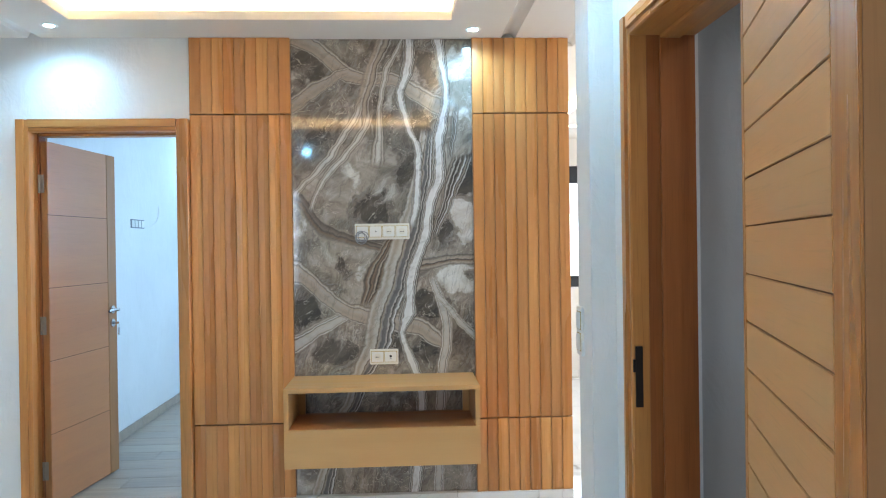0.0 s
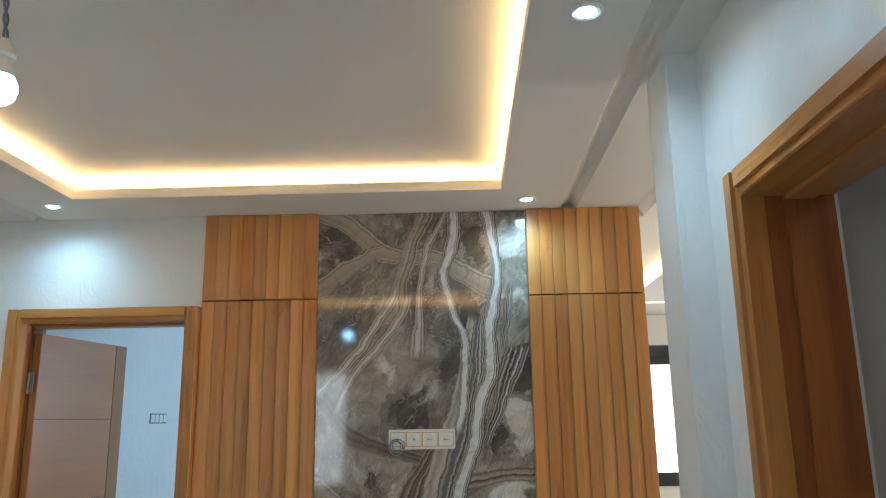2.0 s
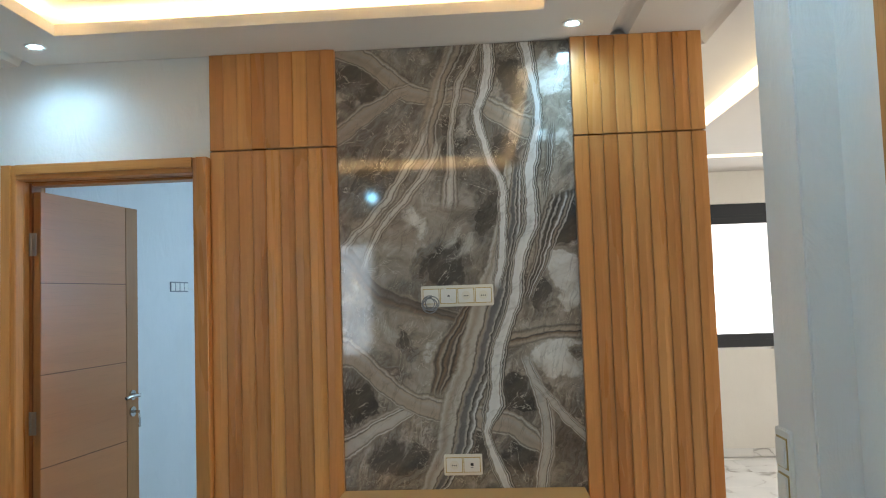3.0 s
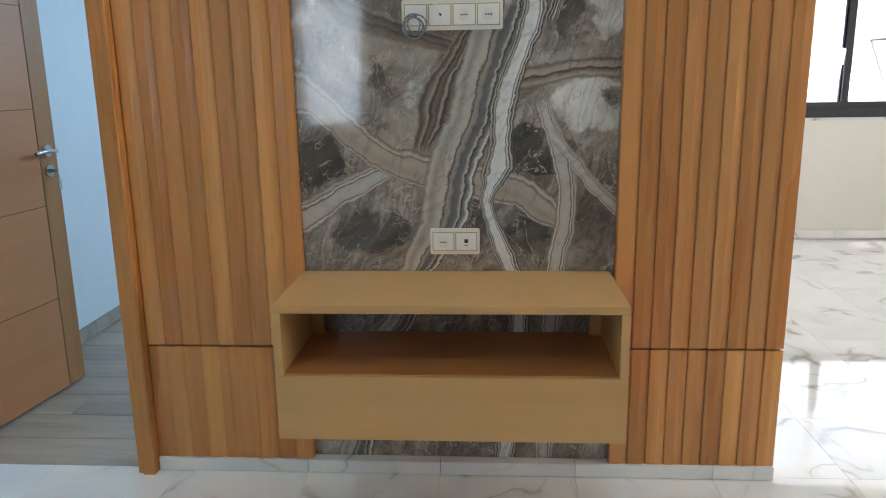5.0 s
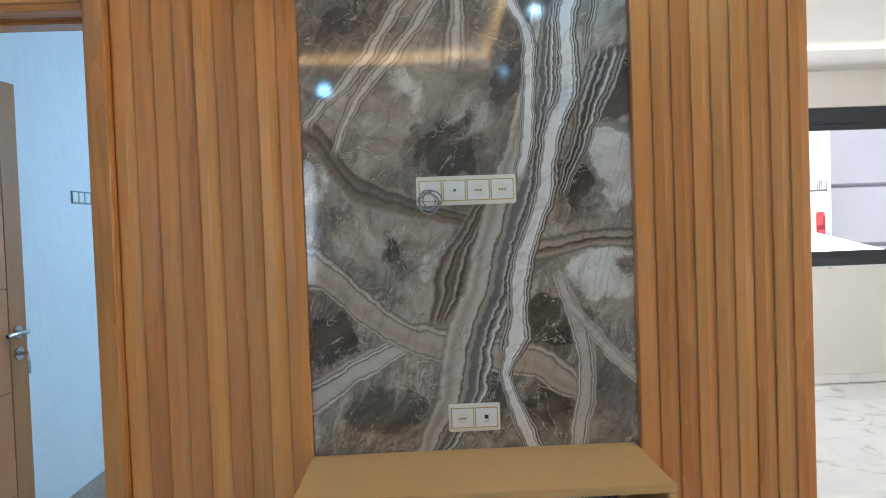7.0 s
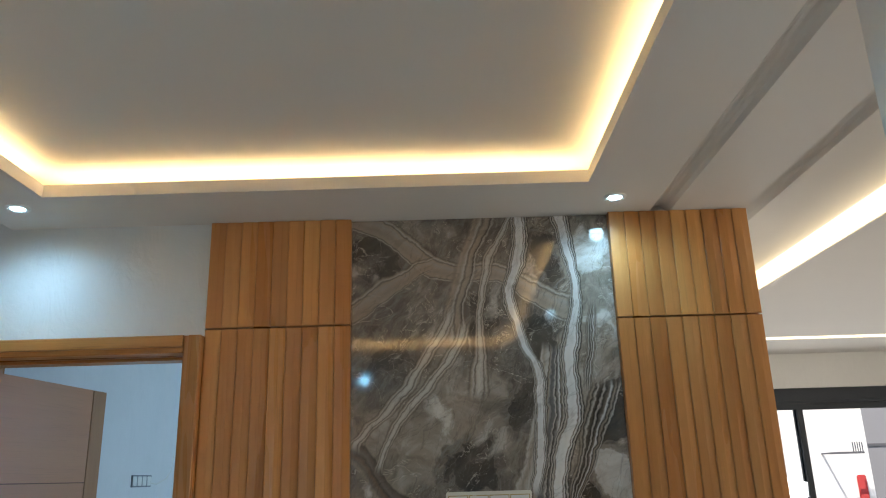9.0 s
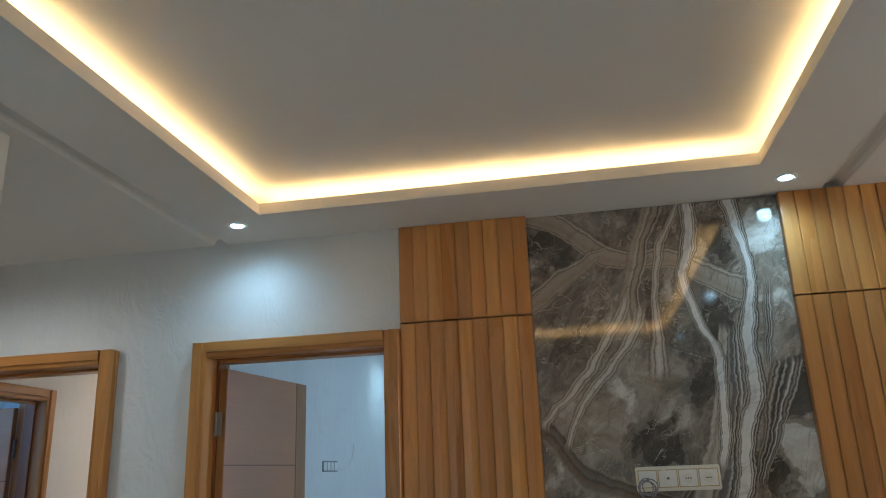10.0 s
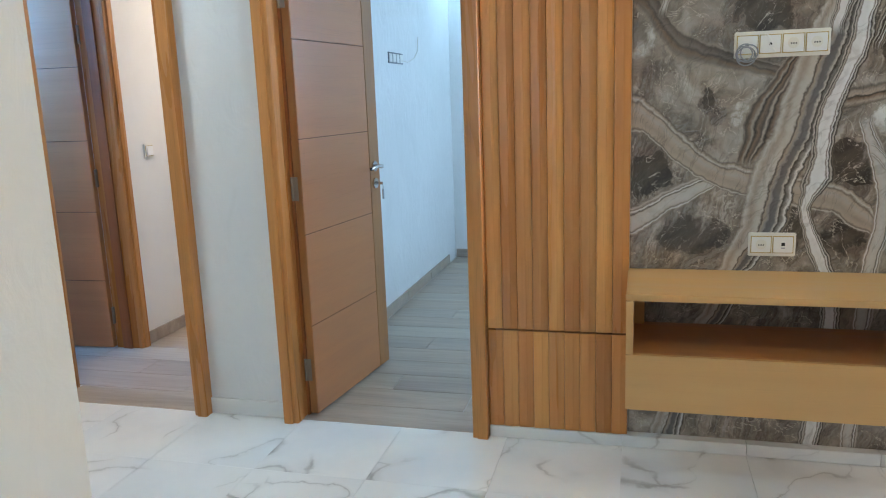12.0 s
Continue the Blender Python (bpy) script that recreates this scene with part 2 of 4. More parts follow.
    FIELDS = (
        (0.28, 1.72, 0.20, 0.20, 0.35), (0.33, 1.90, 0.14, 0.14, 0.3), (0.50, 1.86, 0.11, 0.18, 0.35), (0.24, 1.36, 0.19, 0.17, 0.5), (0.07, 1.66, 0.08, 0.12, 0.3),
        (0.43, 1.645, 0.13, 0.13, -0.8), (0.635, 1.86, 0.09, 0.14, -0.8), (0.07, 2.43, 0.12, 0.11, -0.6), (0.14, 2.08, 0.16, 0.18, -0.4),
        (0.76, 2.43, 0.08, 0.12, -0.8), (0.71, 2.10, 0.09, 0.16, -0.6), (0.97, 1.82, 0.08, 0.16, -0.9), (0.83, 1.53, 0.08, 0.13, -0.8), (0.05, 1.06, 0.12, 0.09, -0.8), (0.24, 0.86, 0.22, 0.10, -0.45),
        (0.55, 0.86, 0.12, 0.14, -0.5), (0.73, 0.82, 0.09, 0.11, -0.6), (0.50, 2.20, 0.10, 0.15, -0.35), (0.96, 0.86, 0.08, 0.10, -0.3),
        # (0.03, 1.54) and (0.93, 2.45): window and downlight reflections painted as pale stone
        (0.96, 1.57, 0.11, 0.19, 1.1), (0.90, 1.24, 0.17, 0.13, 0.9), (0.03, 1.54, 0.07, 0.12, 0.7), (0.93, 2.45, 0.11, 0.15, 0.9), (0.34, 1.27, 0.11, 0.13, 0.5), (0.93, 2.12, 0.09, 0.13, 0.6),
        (0.755, 1.09, 0.11, 0.12, -1.3), (0.285, 1.335, 0.060, 0.085, -1.2), (0.97, 1.25, 0.04, 0.05, -1.2), (0.94, 2.08, 0.035, 0.06, -0.9),
    )
    for u0, z0, ru, rz, amount in FIELDS:
        near = g.n("ShaderNodeVectorMath", operation="MULTIPLY_ADD")
        g.put(near.inputs[0], patchy)
        near.inputs[1].default_value = (1 / (1.005 * ru), 0.0, 1 / rz)
        near.inputs[2].default_value = ((0.56 - 1.005 * u0) / (1.005 * ru), 0.0, -z0 / rz)
        reach = g.n("ShaderNodeVectorMath", operation="LENGTH")
        g.put(reach.inputs[0], near.outputs[0])
        tone = g.math("ADD", tone, g.smooth(reach.outputs["Value"], 0.35, 1.15, amount, 0.0))
    c = g.mix(g.smooth(tone, -0.14, -0.40, 0.0, 0.92), c, dark_field)
    c = g.mix(g.smooth(tone, 0.0, 0.34, 0.0, 0.85), c, grey_field)
    c = g.mix(g.smooth(tone, 0.58, 0.82, 0.0, 0.92), c, pale_field)
    c = g.mix(g.smooth(g.math("ABSOLUTE", g.math("ADD", tone, 0.27)), 0.0, 0.05, 0.25, 0.0), c, TN)
    cloud = g.noise(co, 2.6, 3, 0.5, 0.9)
    for sc, th, amt in ((5.0, 0.008, 0.8), (9.0, 0.005, 0.3)):
        n1 = g.noise(co, sc, 5, 0.6, 1.4)
        line = g.smooth(g.math("ABSOLUTE", g.math("SUBTRACT", n1, 0.5)), 0.0, th, 1.0, 0.0)
        c = g.mix(g.math("MULTIPLY", g.math("MULTIPLY", line, amt), g.smooth(cloud, 0.36, 0.46)), c, (0.56, 0.50, 0.42))

    for d, freq, seed, where in ((A0, 9.0, 31.0, g.smooth(lean, 0.52, 0.42)), (E0, 5.0, 35.0, g.smooth(lean, 0.48, 0.56)), (C0, 7.0, 39.0, upper)):
        stroke = g.smooth(streaks(d, freq, seed, 2.2, 6), 0.56, 0.68, 0.0, 0.75)
        c = g.mix(g.math("MULTIPLY", g.math("MULTIPLY", stroke, where), g.smooth(curd, 0.38, 0.55)), c, LG)

    # lined veins: each is a run of parallel colours across its width
    def vein(c, way, stops, amount=0.95, edge=0.05):
        f, ends = way
        inside = g.math("MULTIPLY", g.math("MULTIPLY", g.smooth(f, -edge, edge), g.smooth(f, 1 + edge, 1 - edge)), amount)
        inside = g.math("MULTIPLY", inside, ends)
        return g.mix(inside, c, g.mix(g.smooth(grain, 0.45, 0.72, 0.0, 0.22), g.ramp(f, stops), TP))

    pale = [(0.0, TP), (0.07, TN), (0.12, WH), (0.17, TP), (0.24, LG), (0.45, (0.54, 0.52, 0.49)), (0.66, LG), (0.72, BR), (0.78, WH), (0.83, TP), (0.90, LG), (1.0, TP)]
    cream = [(0.0, BR), (0.10, TN), (0.2, LG), (0.28, TP), (0.36, LG), (0.5, (0.62, 0.59, 0.53)), (0.66, LG), (0.74, TP), (0.84, LG), (0.92, TN), (1.0, BR)]
    beige = [(0.0, TP), (0.05, LG), (0.09, TP), (0.15, BG), (0.34, TN), (0.48, BG), (0.62, (0.42, 0.37, 0.315)), (0.74, BG), (0.80, TP), (0.87, LG), (0.93, TN), (1.0, BR)]
    brown = [(0.0, TN), (0.12, BR), (0.25, BN), (0.34, TN), (0.42, DK), (0.52, BN), (0.64, BR), (0.72, BG), (0.80, DK), (0.9, BN), (1.0, TN)]
    grey = [(0.0, TP), (0.08, LG), (0.20, TN), (0.32, (0.48, 0.44, 0.385)), (0.42, LG), (0.46, BR), (0.50, TN), (0.56, GY), (0.60, (0.12, 0.115, 0.11)), (0.71, (0.16, 0.155, 0.15)), (0.77, LG), (0.80, DK), (0.87, GY), (0.92, WH), (0.96, DK), (1.0, TN)]
    umber = [(0.0, TN), (0.18, TP), (0.34, BN), (0.5, BR), (0.62, TP), (0.78, (0.13, 0.10, 0.078)), (0.9, BR), (1.0, TN)]
    white = [(0.0, DK), (0.07, LG), (0.12, DK), (0.18, LG), (0.23, TP), (0.29, (0.72, 0.715, 0.70)), (0.50, (0.70, 0.69, 0.675)), (0.66, (0.77, 0.765, 0.75)), (0.72, TP), (0.77, WH), (0.83, DK), (0.90, LG), (0.95, DK), (1.0, TP)]
    stripes = [(0.0, DK), (0.10, TN), (0.16, DK), (0.24, LG), (0.30, BR), (0.40, DK), (0.46, LG), (0.52, DK), (0.62, TP), (0.68, WH), (0.74, DK), (0.82, TN), (0.88, DK), (0.95, LG), (1.0, DK)]
    c = vein(c, level((0.0, 0.85, 0.94), (0.12, 0.923, 0.997), (0.209, 0.974, 1.043), (0.295, 1.024, 1.062), (0.40, 1.06, 1.09)), pale, 0.85, 0.12)
    c = vein(c, level((0.0, 1.68, 1.74), (0.067, 1.60, 1.70), (0.135, 1.50, 1.59), (0.223, 1.466, 1.532), (0.31, 1.444, 1.496), (0.40, 1.423, 1.465), (0.50, 1.400, 1.435)), umber, 0.85, 0.16)
    c = vein(c, level((0.70, 1.300, 1.348), (0.78, 1.312, 1.36), (0.844, 1.328, 1.372), (1.0, 1.331, 1.375)), [(0.0, BR), (0.2, BG), (0.4, BN), (0.5, DK), (0.6, BG), (0.8, TN), (1.0, DK)], 0.9, 0.1)
    c = vein(c, level((0.0, 2.56, 2.64), (0.168, 2.474, 2.562), (0.274, 2.375, 2.47), (0.378, 2.341, 2.406), (0.562, 2.331, 2.398), (0.639, 2.28, 2.36), (0.741, 2.211, 2.303), (0.82, 2.17, 2.265)), beige, 0.88, 0.08)
    c = vein(c, level((0.0, 2.18, 2.262), (0.087, 2.239, 2.328), (0.22, 2.331, 2.39), (0.31, 2.384, 2.43)), beige, 0.8, 0.12)
    c = vein(c, level((0.0, 1.240, 1.350), (0.05, 1.223, 1.321), (0.131, 1.149, 1.251), (0.214, 1.081, 1.17), (0.297, 1.032, 1.11), (0.381, 1.004, 1.085), (0.53, 0.97, 1.055), (0.685, 0.94, 1.026), (0.718, 0.913, 1.008), (0.752, 0.886, 0.982), (0.802, 0.862, 0.942), (0.84, 0.845, 0.895)), beige, 0.95)
    c = vein(c, upright((0.0, 0.76, 0.81), (0.77, 0.793, 0.844), (0.91, 0.819, 0.87), (1.03, 0.811, 0.862), (1.17, 0.778, 0.82), (1.24, 0.75, 0.79)), pale, 0.9, 0.12)
    c = vein(c, level((0.80, 1.13, 1.17), (0.85, 1.06, 1.11), (0.903, 0.995, 1.047), (1.0, 0.90, 0.95)), pale, 0.9, 0.12)
    c = vein(c, upright((2.08, 0.34, 0.44), (2.2, 0.354, 0.417), (2.33, 0.393, 0.456), (2.46, 0.433, 0.491), (2.6, 0.485, 0.56)), [(0.0, TP), (0.15, BG), (0.3, TN), (0.42, LG), (0.5, TP), (0.6, BG), (0.75, TN), (0.85, BR), (0.92, LG), (1.0, TP)], 0.85, 0.15)
    c = vein(c, upright((1.90, 0.44, 0.50), (2.06, 0.463, 0.501), (2.19, 0.474, 0.497), (2.33, 0.496, 0.523), (2.43, 0.515, 0.55), (2.48, 0.548, 0.575), (2.6, 0.61, 0.63)), cream, 0.85, 0.12)
    c = vein(c, upright((1.72, -0.01, 0.03), (1.75, 0.018, 0.054), (1.82, 0.079, 0.127), (1.91, 0.165, 0.216), (2.0, 0.228, 0.270), (2.09, 0.291, 0.334), (2.20, 0.350, 0.386)), cream, 0.92, 0.10)
    c = vein(c, upright((1.65, 0.090, 0.112), (1.74, 0.121, 0.150), (1.82, 0.163, 0.202), (1.9, 0.234, 0.278), (1.99, 0.309, 0.355), (2.08, 0.371, 0.413), (2.15, 0.40, 0.44)), cream, 0.95, 0.10)
    c = vein(c, upright((1.11, 0.365, 0.418), (1.18, 0.385, 0.459), (1.27, 0.395, 0.481), (1.35, 0.44, 0.51), (1.46, 0.515, 0.563), (1.54, 0.56, 0.60)), brown, 0.95)
    c = vein(c, upright((0.0, 0.08, 0.17), (0.5, 0.24, 0.32), (0.71, 0.318, 0.405), (0.78, 0.355, 0.459), (0.87, 0.396, 0.512), (0.96, 0.408, 0.534), (1.04, 0.422, 0.55), (1.18, 0.474, 0.604), (1.26, 0.501, 0.623), (1.35, 0.523, 0.645), (1.44, 0.555, 0.681), (1.53, 0.581, 0.707), (1.62, 0.618, 0.72), (1.7, 0.644, 0.737), (1.80, 0.672, 0.76), (1.95, 0.69, 0.765), (2.06, 0.72, 0.775)), grey, 0.95)
    c = vein(c, upright((1.50, 0.765, 0.80), (1.61, 0.802, 0.857), (1.7, 0.831, 0.895), (1.79, 0.849, 0.936), (1.92, 0.896, 0.985)), stripes, 0.9)
    c = vein(c, upright((1.92, 0.86, 0.885), (2.02, 0.875, 0.905), (2.12, 0.885, 0.92), (2.22, 0.90, 0.925)), stripes, 0.8)
    c = vein(c, upright((1.56, 0.64, 0.68), (1.61, 0.654, 0.694), (1.7, 0.667, 0.71), (1.8, 0.675, 0.711), (1.89, 0.676, 0.716), (1.98, 0.675, 0.711), (2.04, 0.65, 0.685), (2.1, 0.621, 0.658), (2.17, 0.601, 0.639), (2.25, 0.582, 0.624), (2.31, 0.586, 0.625), (2.36, 0.6, 0.650), (2.46, 0.623, 0.679), (2.6, 0.628, 0.682)), white, 0.97)
    c = vein(c, upright((0.0, 0.62, 0.68), (0.4, 0.66, 0.72), (0.66, 0.668, 0.72), (0.73, 0.639, 0.691), (0.78, 0.622, 0.674), (0.86, 0.594, 0.637), (0.95, 0.577, 0.613), (0.99, 0.583, 0.634), (1.04, 0.592, 0.669), (1.12, 0.607, 0.666), (1.17, 0.61, 0.669), (1.26, 0.623, 0.684), (1.34, 0.645, 0.701), (1.43, 0.681, 0.738), (1.52, 0.707, 0.765), (1.61, 0.72, 0.775), (1.7, 0.737, 0.798), (1.79, 0.776, 0.839), (1.88, 0.784, 0.844), (1.98, 0.785, 0.84), (2.07, 0.79, 0.851), (2.16, 0.817, 0.865), (2.26, 0.837, 0.874), (2.36, 0.832, 0.87), (2.6, 0.78, 0.84)), white, 1.0)
    # fine lines that run with the veins
    for d, freq, seed, amt in ((A0, 20.0, 21.0, 0.25), (E0, 9.0, 25.0, 0.2)):
        line = g.smooth(g.math("ABSOLUTE", g.math("SUBTRACT", streaks(d, freq, seed, 1.3, 3), 0.5)), 0.003, 0.014, amt, 0.0)
        c = g.mix(g.math("MULTIPLY", line, g.smooth(lean, 0.40, 0.50) if d is A0 else g.smooth(lean, 0.58, 0.50)), c, DK)
    return g.done(c, 0.075, 0.0, Specular_IOR_Level=0.65, Coat_Weight=0.35, Coat_Roughness=0.04)


def floor_marble():
    g = Graph("white_marble_tile")
    cx = g.n("ShaderNodeCombineXYZ")
    r = g.rnd()
    g.put(cx.inputs[0], g.math("MULTIPLY", r, 31.0))
    g.put(cx.inputs[1], g.math("MULTIPLY", r, 57.0))
    co = g.vec("ADD", g.co, cx.outputs[0])
    wv = g.vec("MULTIPLY", g.vec("SUBTRACT", g.noise(co, 4.0, 5, 0.6, 0.0, True), (0.5, 0.5, 0.5)), (0.17, 0.17, 0.0))
    cw = g.vec("ADD", co, wv)
    c = g.mix(g.smooth(g.noise(co, 2.0, 4), 0.35, 0.7), (0.84, 0.83, 0.80), (0.74, 0.74, 0.73))
    for sc, th, amt in ((1.1, 0.008, 0.75), (2.1, 0.006, 0.5)):
        n1 = g.noise(g.scaled(cw, (1.0, 0.6, 1.0), (0, 0, 0.7)), sc, 2, 0.45)
        d = g.math("ABSOLUTE", g.math("SUBTRACT", n1, 0.5))
        fade = g.smooth(g.noise(co, 3.1, 2), 0.42, 0.62)
        c = g.mix(g.math("MULTIPLY", g.math("MULTIPLY", g.smooth(d, 0.0, th * 4, 1.0, 0.0), 0.30), fade), c, (0.52, 0.50, 0.47))
        c = g.mix(g.math("MULTIPLY", g.math("MULTIPLY", g.smooth(d, 0.0, th, 1.0, 0.0), amt), fade), c, (0.33, 0.31, 0.28))
    return g.done(c, 0.045)


def glass():
    return Graph("window_glass").done((1, 1, 1), 0.0, 0.0, Transmission_Weight=1.0, IOR=1.05)


WALL = plaster("white_stucco", (0.78, 0.78, 0.77), 0.28)
CREAM = plaster("cream_wall_paint", (0.80, 0.77, 0.71), 0.18)
# side room walls: an even grey, darker than the other wall colours
GREYWALL = plaster("grey_wall", (0.5, 0.5, 0.5), 0.2)
CEIL = matte("ceiling_paint", (0.735, 0.69, 0.645), 0.7, 0.03, 1.2)
SLAT = wood("slat_wood", (0.51, 0.208, 0.060), (0.68, 0.338, 0.114), 2, 0.30, 0.8, 0.6)
WOODV = wood("varnished_wood_upright", (0.39, 0.148, 0.036), (0.60, 0.27, 0.082), 2, 0.30, 0.25)
WOODH = wood("varnished_wood_across", (0.39, 0.148, 0.036), (0.60, 0.27, 0.082), 0, 0.30, 0.25)
WOODD = wood("door_leaf_veneer", (0.52, 0.208, 0.084), (0.61, 0.265, 0.110), 0, 0.38, 0.15, 0.5)
WOODL = wood("light_leaf_veneer", (0.55, 0.275, 0.100), (0.68, 0.375, 0.155), 0, 0.34, 0.2, 0.6)
SHELFW = wood("red_shelf_wood", (0.47, 0.180, 0.054), (0.57, 0.245, 0.078), 0, 0.34, 0.1, 0.5)
STILE = wood("door_stile_veneer", (0.36, 0.15, 0.05), (0.50, 0.23, 0.085), 2, 0.34, 0.15, 0.6)
REDW = wood("jamb_red_wood", (0.23, 0.066, 0.018), (0.37, 0.122, 0.032), 2, 0.35, 0.2)
BOXW = wood("beech_laminate", (0.60, 0.335, 0.125), (0.69, 0.405, 0.165), 0, 0.38, 0.1, 0.25)
GROOVE = plain("dark_groove", (0.20, 0.086, 0.036), 0.7)
MARBLE = wall_marble()
TILE = floor_marble()
JOINT = matte("tile_joint", (0.74, 0.73, 0.70), 0.8)
PLANK = wood("grey_oak_plank", (0.30, 0.235, 0.185), (0.50, 0.41, 0.33), 0, 0.38, 0.6)
PLASTIC = plain("ivory_plastic", (0.78, 0.75, 0.66), 0.35)
MODULE = plain("white_plastic", (0.82, 0.81, 0.77), 0.3)
GOLD = plain("gold_line", (0.50, 0.36, 0.13), 0.35, 0.8)
HOLE = plain("dark_hole", (0.02, 0.02, 0.02), 0.6)
CHROME = plain("brushed_chrome", (0.62, 0.61, 0.60), 0.22, 1.0)
STEEL = plain("dull_steel", (0.30, 0.27, 0.24), 0.42, 1.0)
BLACK = plain("black_lock_plate", (0.03, 0.025, 0.022), 0.4, 0.6)
CABLE = plain("grey_cable", (0.24, 0.25, 0.27), 0.55)
ALU = plain("anthracite_frame", (0.022, 0.027, 0.034), 0.55)
GLASS = glass()
BULB = emit("lit_bulb", (0.22, 0.62, 1.0), 40.0)
DISC = emit("lit_downlight", (0.35, 0.70, 1.0), 40.0)
# faces lit by hidden cove light, drawn as emission of their own
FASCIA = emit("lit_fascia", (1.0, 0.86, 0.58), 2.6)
LED = emit("warm_led_strip", (1.0, 0.75, 0.37), 26.0)


# ---- mesh helpers ----
def add_box(bm, x0, x1, y0, y1, z0, z1, bevel=0.0):
    m = Matrix.Translation(((x0 + x1) / 2, (y0 + y1) / 2, (z0 + z1) / 2)) @ Matrix.Diagonal((abs(x1 - x0), abs(y1 - y0), abs(z1 - z0), 1))
    got = bmesh.ops.create_cube(bm, size=1, matrix=m)
    if bevel:
        edges = list({e for v in got["verts"] for e in v.link_edges})
        bmesh.ops.bevel(bm, geom=edges, offset=bevel, segments=2, affect="EDGES", clamp_overlap=True)
    return bm


def boxes(*rows, bevel=0.0):
    bm = bmesh.new()
    for r in rows:
        add_box(bm, *r, bevel=bevel)
    return bm


def add_cyl(bm, p, q, r0, r1=None, seg=20, caps=True):
    p, q = Vector(p), Vector(q)
    d = q - p
    m = Matrix.Translation((p + q) / 2) @ d.to_track_quat("Z", "Y").to_matrix().to_4x4()
    bmesh.ops.create_cone(bm, cap_ends=caps, segments=seg, radius1=r0, radius2=r0 if r1 is None else r1, depth=d.length, matrix=m)
    return bm


def add_lathe(bm, profile, m, seg=28):
    """Turns (radius, height) rows about z."""
    rings = []
    for r, z in profile:
        rings.append([bm.verts.new(m @ Vector((r * math.cos(a), r * math.sin(a), z))) for a in (2 * math.pi * i / seg for i in range(seg))])
    for a, b in zip(rings, rings[1:]):
        for i in range(seg):
            bm.faces.new((a[i], a[(i + 1) % seg], b[(i + 1) % seg], b[i]))
    for ring in (rings[0], rings[-1]):
        bm.faces.new(ring)
    bmesh.ops.recalc_face_normals(bm, faces=bm.faces)
    return bm


def add_tube(bm, points, r, seg=8):
    pts = [Vector(p) for p in points]
    rings = []
    for i, p in enumerate(pts):
        t = (pts[min(i + 1, len(pts) - 1)] - pts[max(i - 1, 0)]).normalized()
        a = t.orthogonal().normalized()
        if rings:
            a = (last - t * last.dot(t)).normalized()
        last = a
        b = t.cross(a)
        rings.append([bm.verts.new(p + r * (math.cos(k) * a + math.sin(k) * b)) for k in (2 * math.pi * j / seg for j in range(seg))])
    for a, b in zip(rings, rings[1:]):
        for j in range(seg):
            bm.faces.new((a[j], a[(j + 1) % seg], b[(j + 1) % seg], b[j]))
    bmesh.ops.recalc_face_normals(bm, faces=bm.faces)
    return bm


def add_prism(bm, outline, axis, lo, hi):
    """Pushes a closed outline of (a, b) along an axis: 0 gives (t, a, b), 1 gives (a, t, b), 2 gives (a, b, t)."""
    def at(p, t):
        return {0: (t, p[0], p[1]), 1: (p[0], t, p[1]), 2: (p[0], p[1], t)}[axis]
    a = [bm.verts.new(at(p, lo)) for p in outline]
    b = [bm.verts.new(at(p, hi)) for p in outline]
    bm.faces.new(a)
    bm.faces.new(b)
    n = len(outline)
    for i in range(n):
        bm.faces.new((a[i], a[(i + 1) % n], b[(i + 1) % n], b[i]))
    bmesh.ops.recalc_face_normals(bm, faces=bm.faces)
    return bm


def mesh_of(name, bm, material, smooth=False):
    me = bpy.data.meshes.new(name)
    if smooth:
        for f in bm.faces:
            f.smooth = True
    bm.to_mesh(me)
    bm.free()
    if smooth:
        me.set_sharp_from_angle(angle=radians(35))
    me.materials.append(material)
    return me


def part(name, bm, material, parent=None, label="", smooth=False):
    ob = new(name, mesh_of(name, bm, material, smooth))
    if parent:
        ob.parent = parent
    if label:
        ob["label"] = label
    return ob


def setting(name, bm, material, label, category, smooth=False):
    return tagged(part(name, bm, material, None, "", smooth), label, category, "", "structure")


def empty(name, m=None):
    ob = new(name)
    ob.empty_display_size = 0.05
    if m:
        ob.matrix_world = m
    return ob


H = 2.59  # underside of the hall's ceiling
TOP = 2.85

# ---- walls ----
setting("wall_tv", boxes((-1.115, 0.99, 4.262, 4.40, 0, TOP)), WALL, "white plastered wall behind the slats and marble", "wall")
setting("wall_doors", boxes((-2.403, -2.02, 4.24, 4.40, 0, TOP), (-2.02, -1.115, 4.24, 4.40, 2.12, TOP), (-3.33, -2.403, 4.24, 4.40, 2.12, TOP), (-4.7, -3.33, 4.24, 4.40, 0, TOP)),
        WALL, "white stucco wall with two wooden door frames", "wall")
setting("wall_left", boxes((-2.23, -2.03, -3.0, 3.03, 0, TOP)), CREAM, "cream painted wall ending at the passage corner", "wall")
setting("wall_right", boxes((0.80, 0.985, 2.36, 2.66, 0, TOP), (0.80, 0.985, 1.447, 2.36, 2.12, TOP), (0.80, 0.985, -3.0, 1.447, 0, TOP)),
        WALL, "white stucco wall with a wooden door frame", "wall")
setting("wall_pilaster", boxes((0.712, 0.985, 2.66, 2.86, 0, TOP), bevel=0.004), WALL, "white painted pillar at the end of the wall", "pillar")
setting("wall_behind", boxes((-2.23, 0.985, -3.2, -3.0, 0, TOP)), WALL, "plain white wall behind the hall", "wall")
setting("wall_passage_end", boxes((-4.9, -4.7, 2.8, 4.4, 0, TOP)), WALL, "plain white end wall of the passage", "wall")
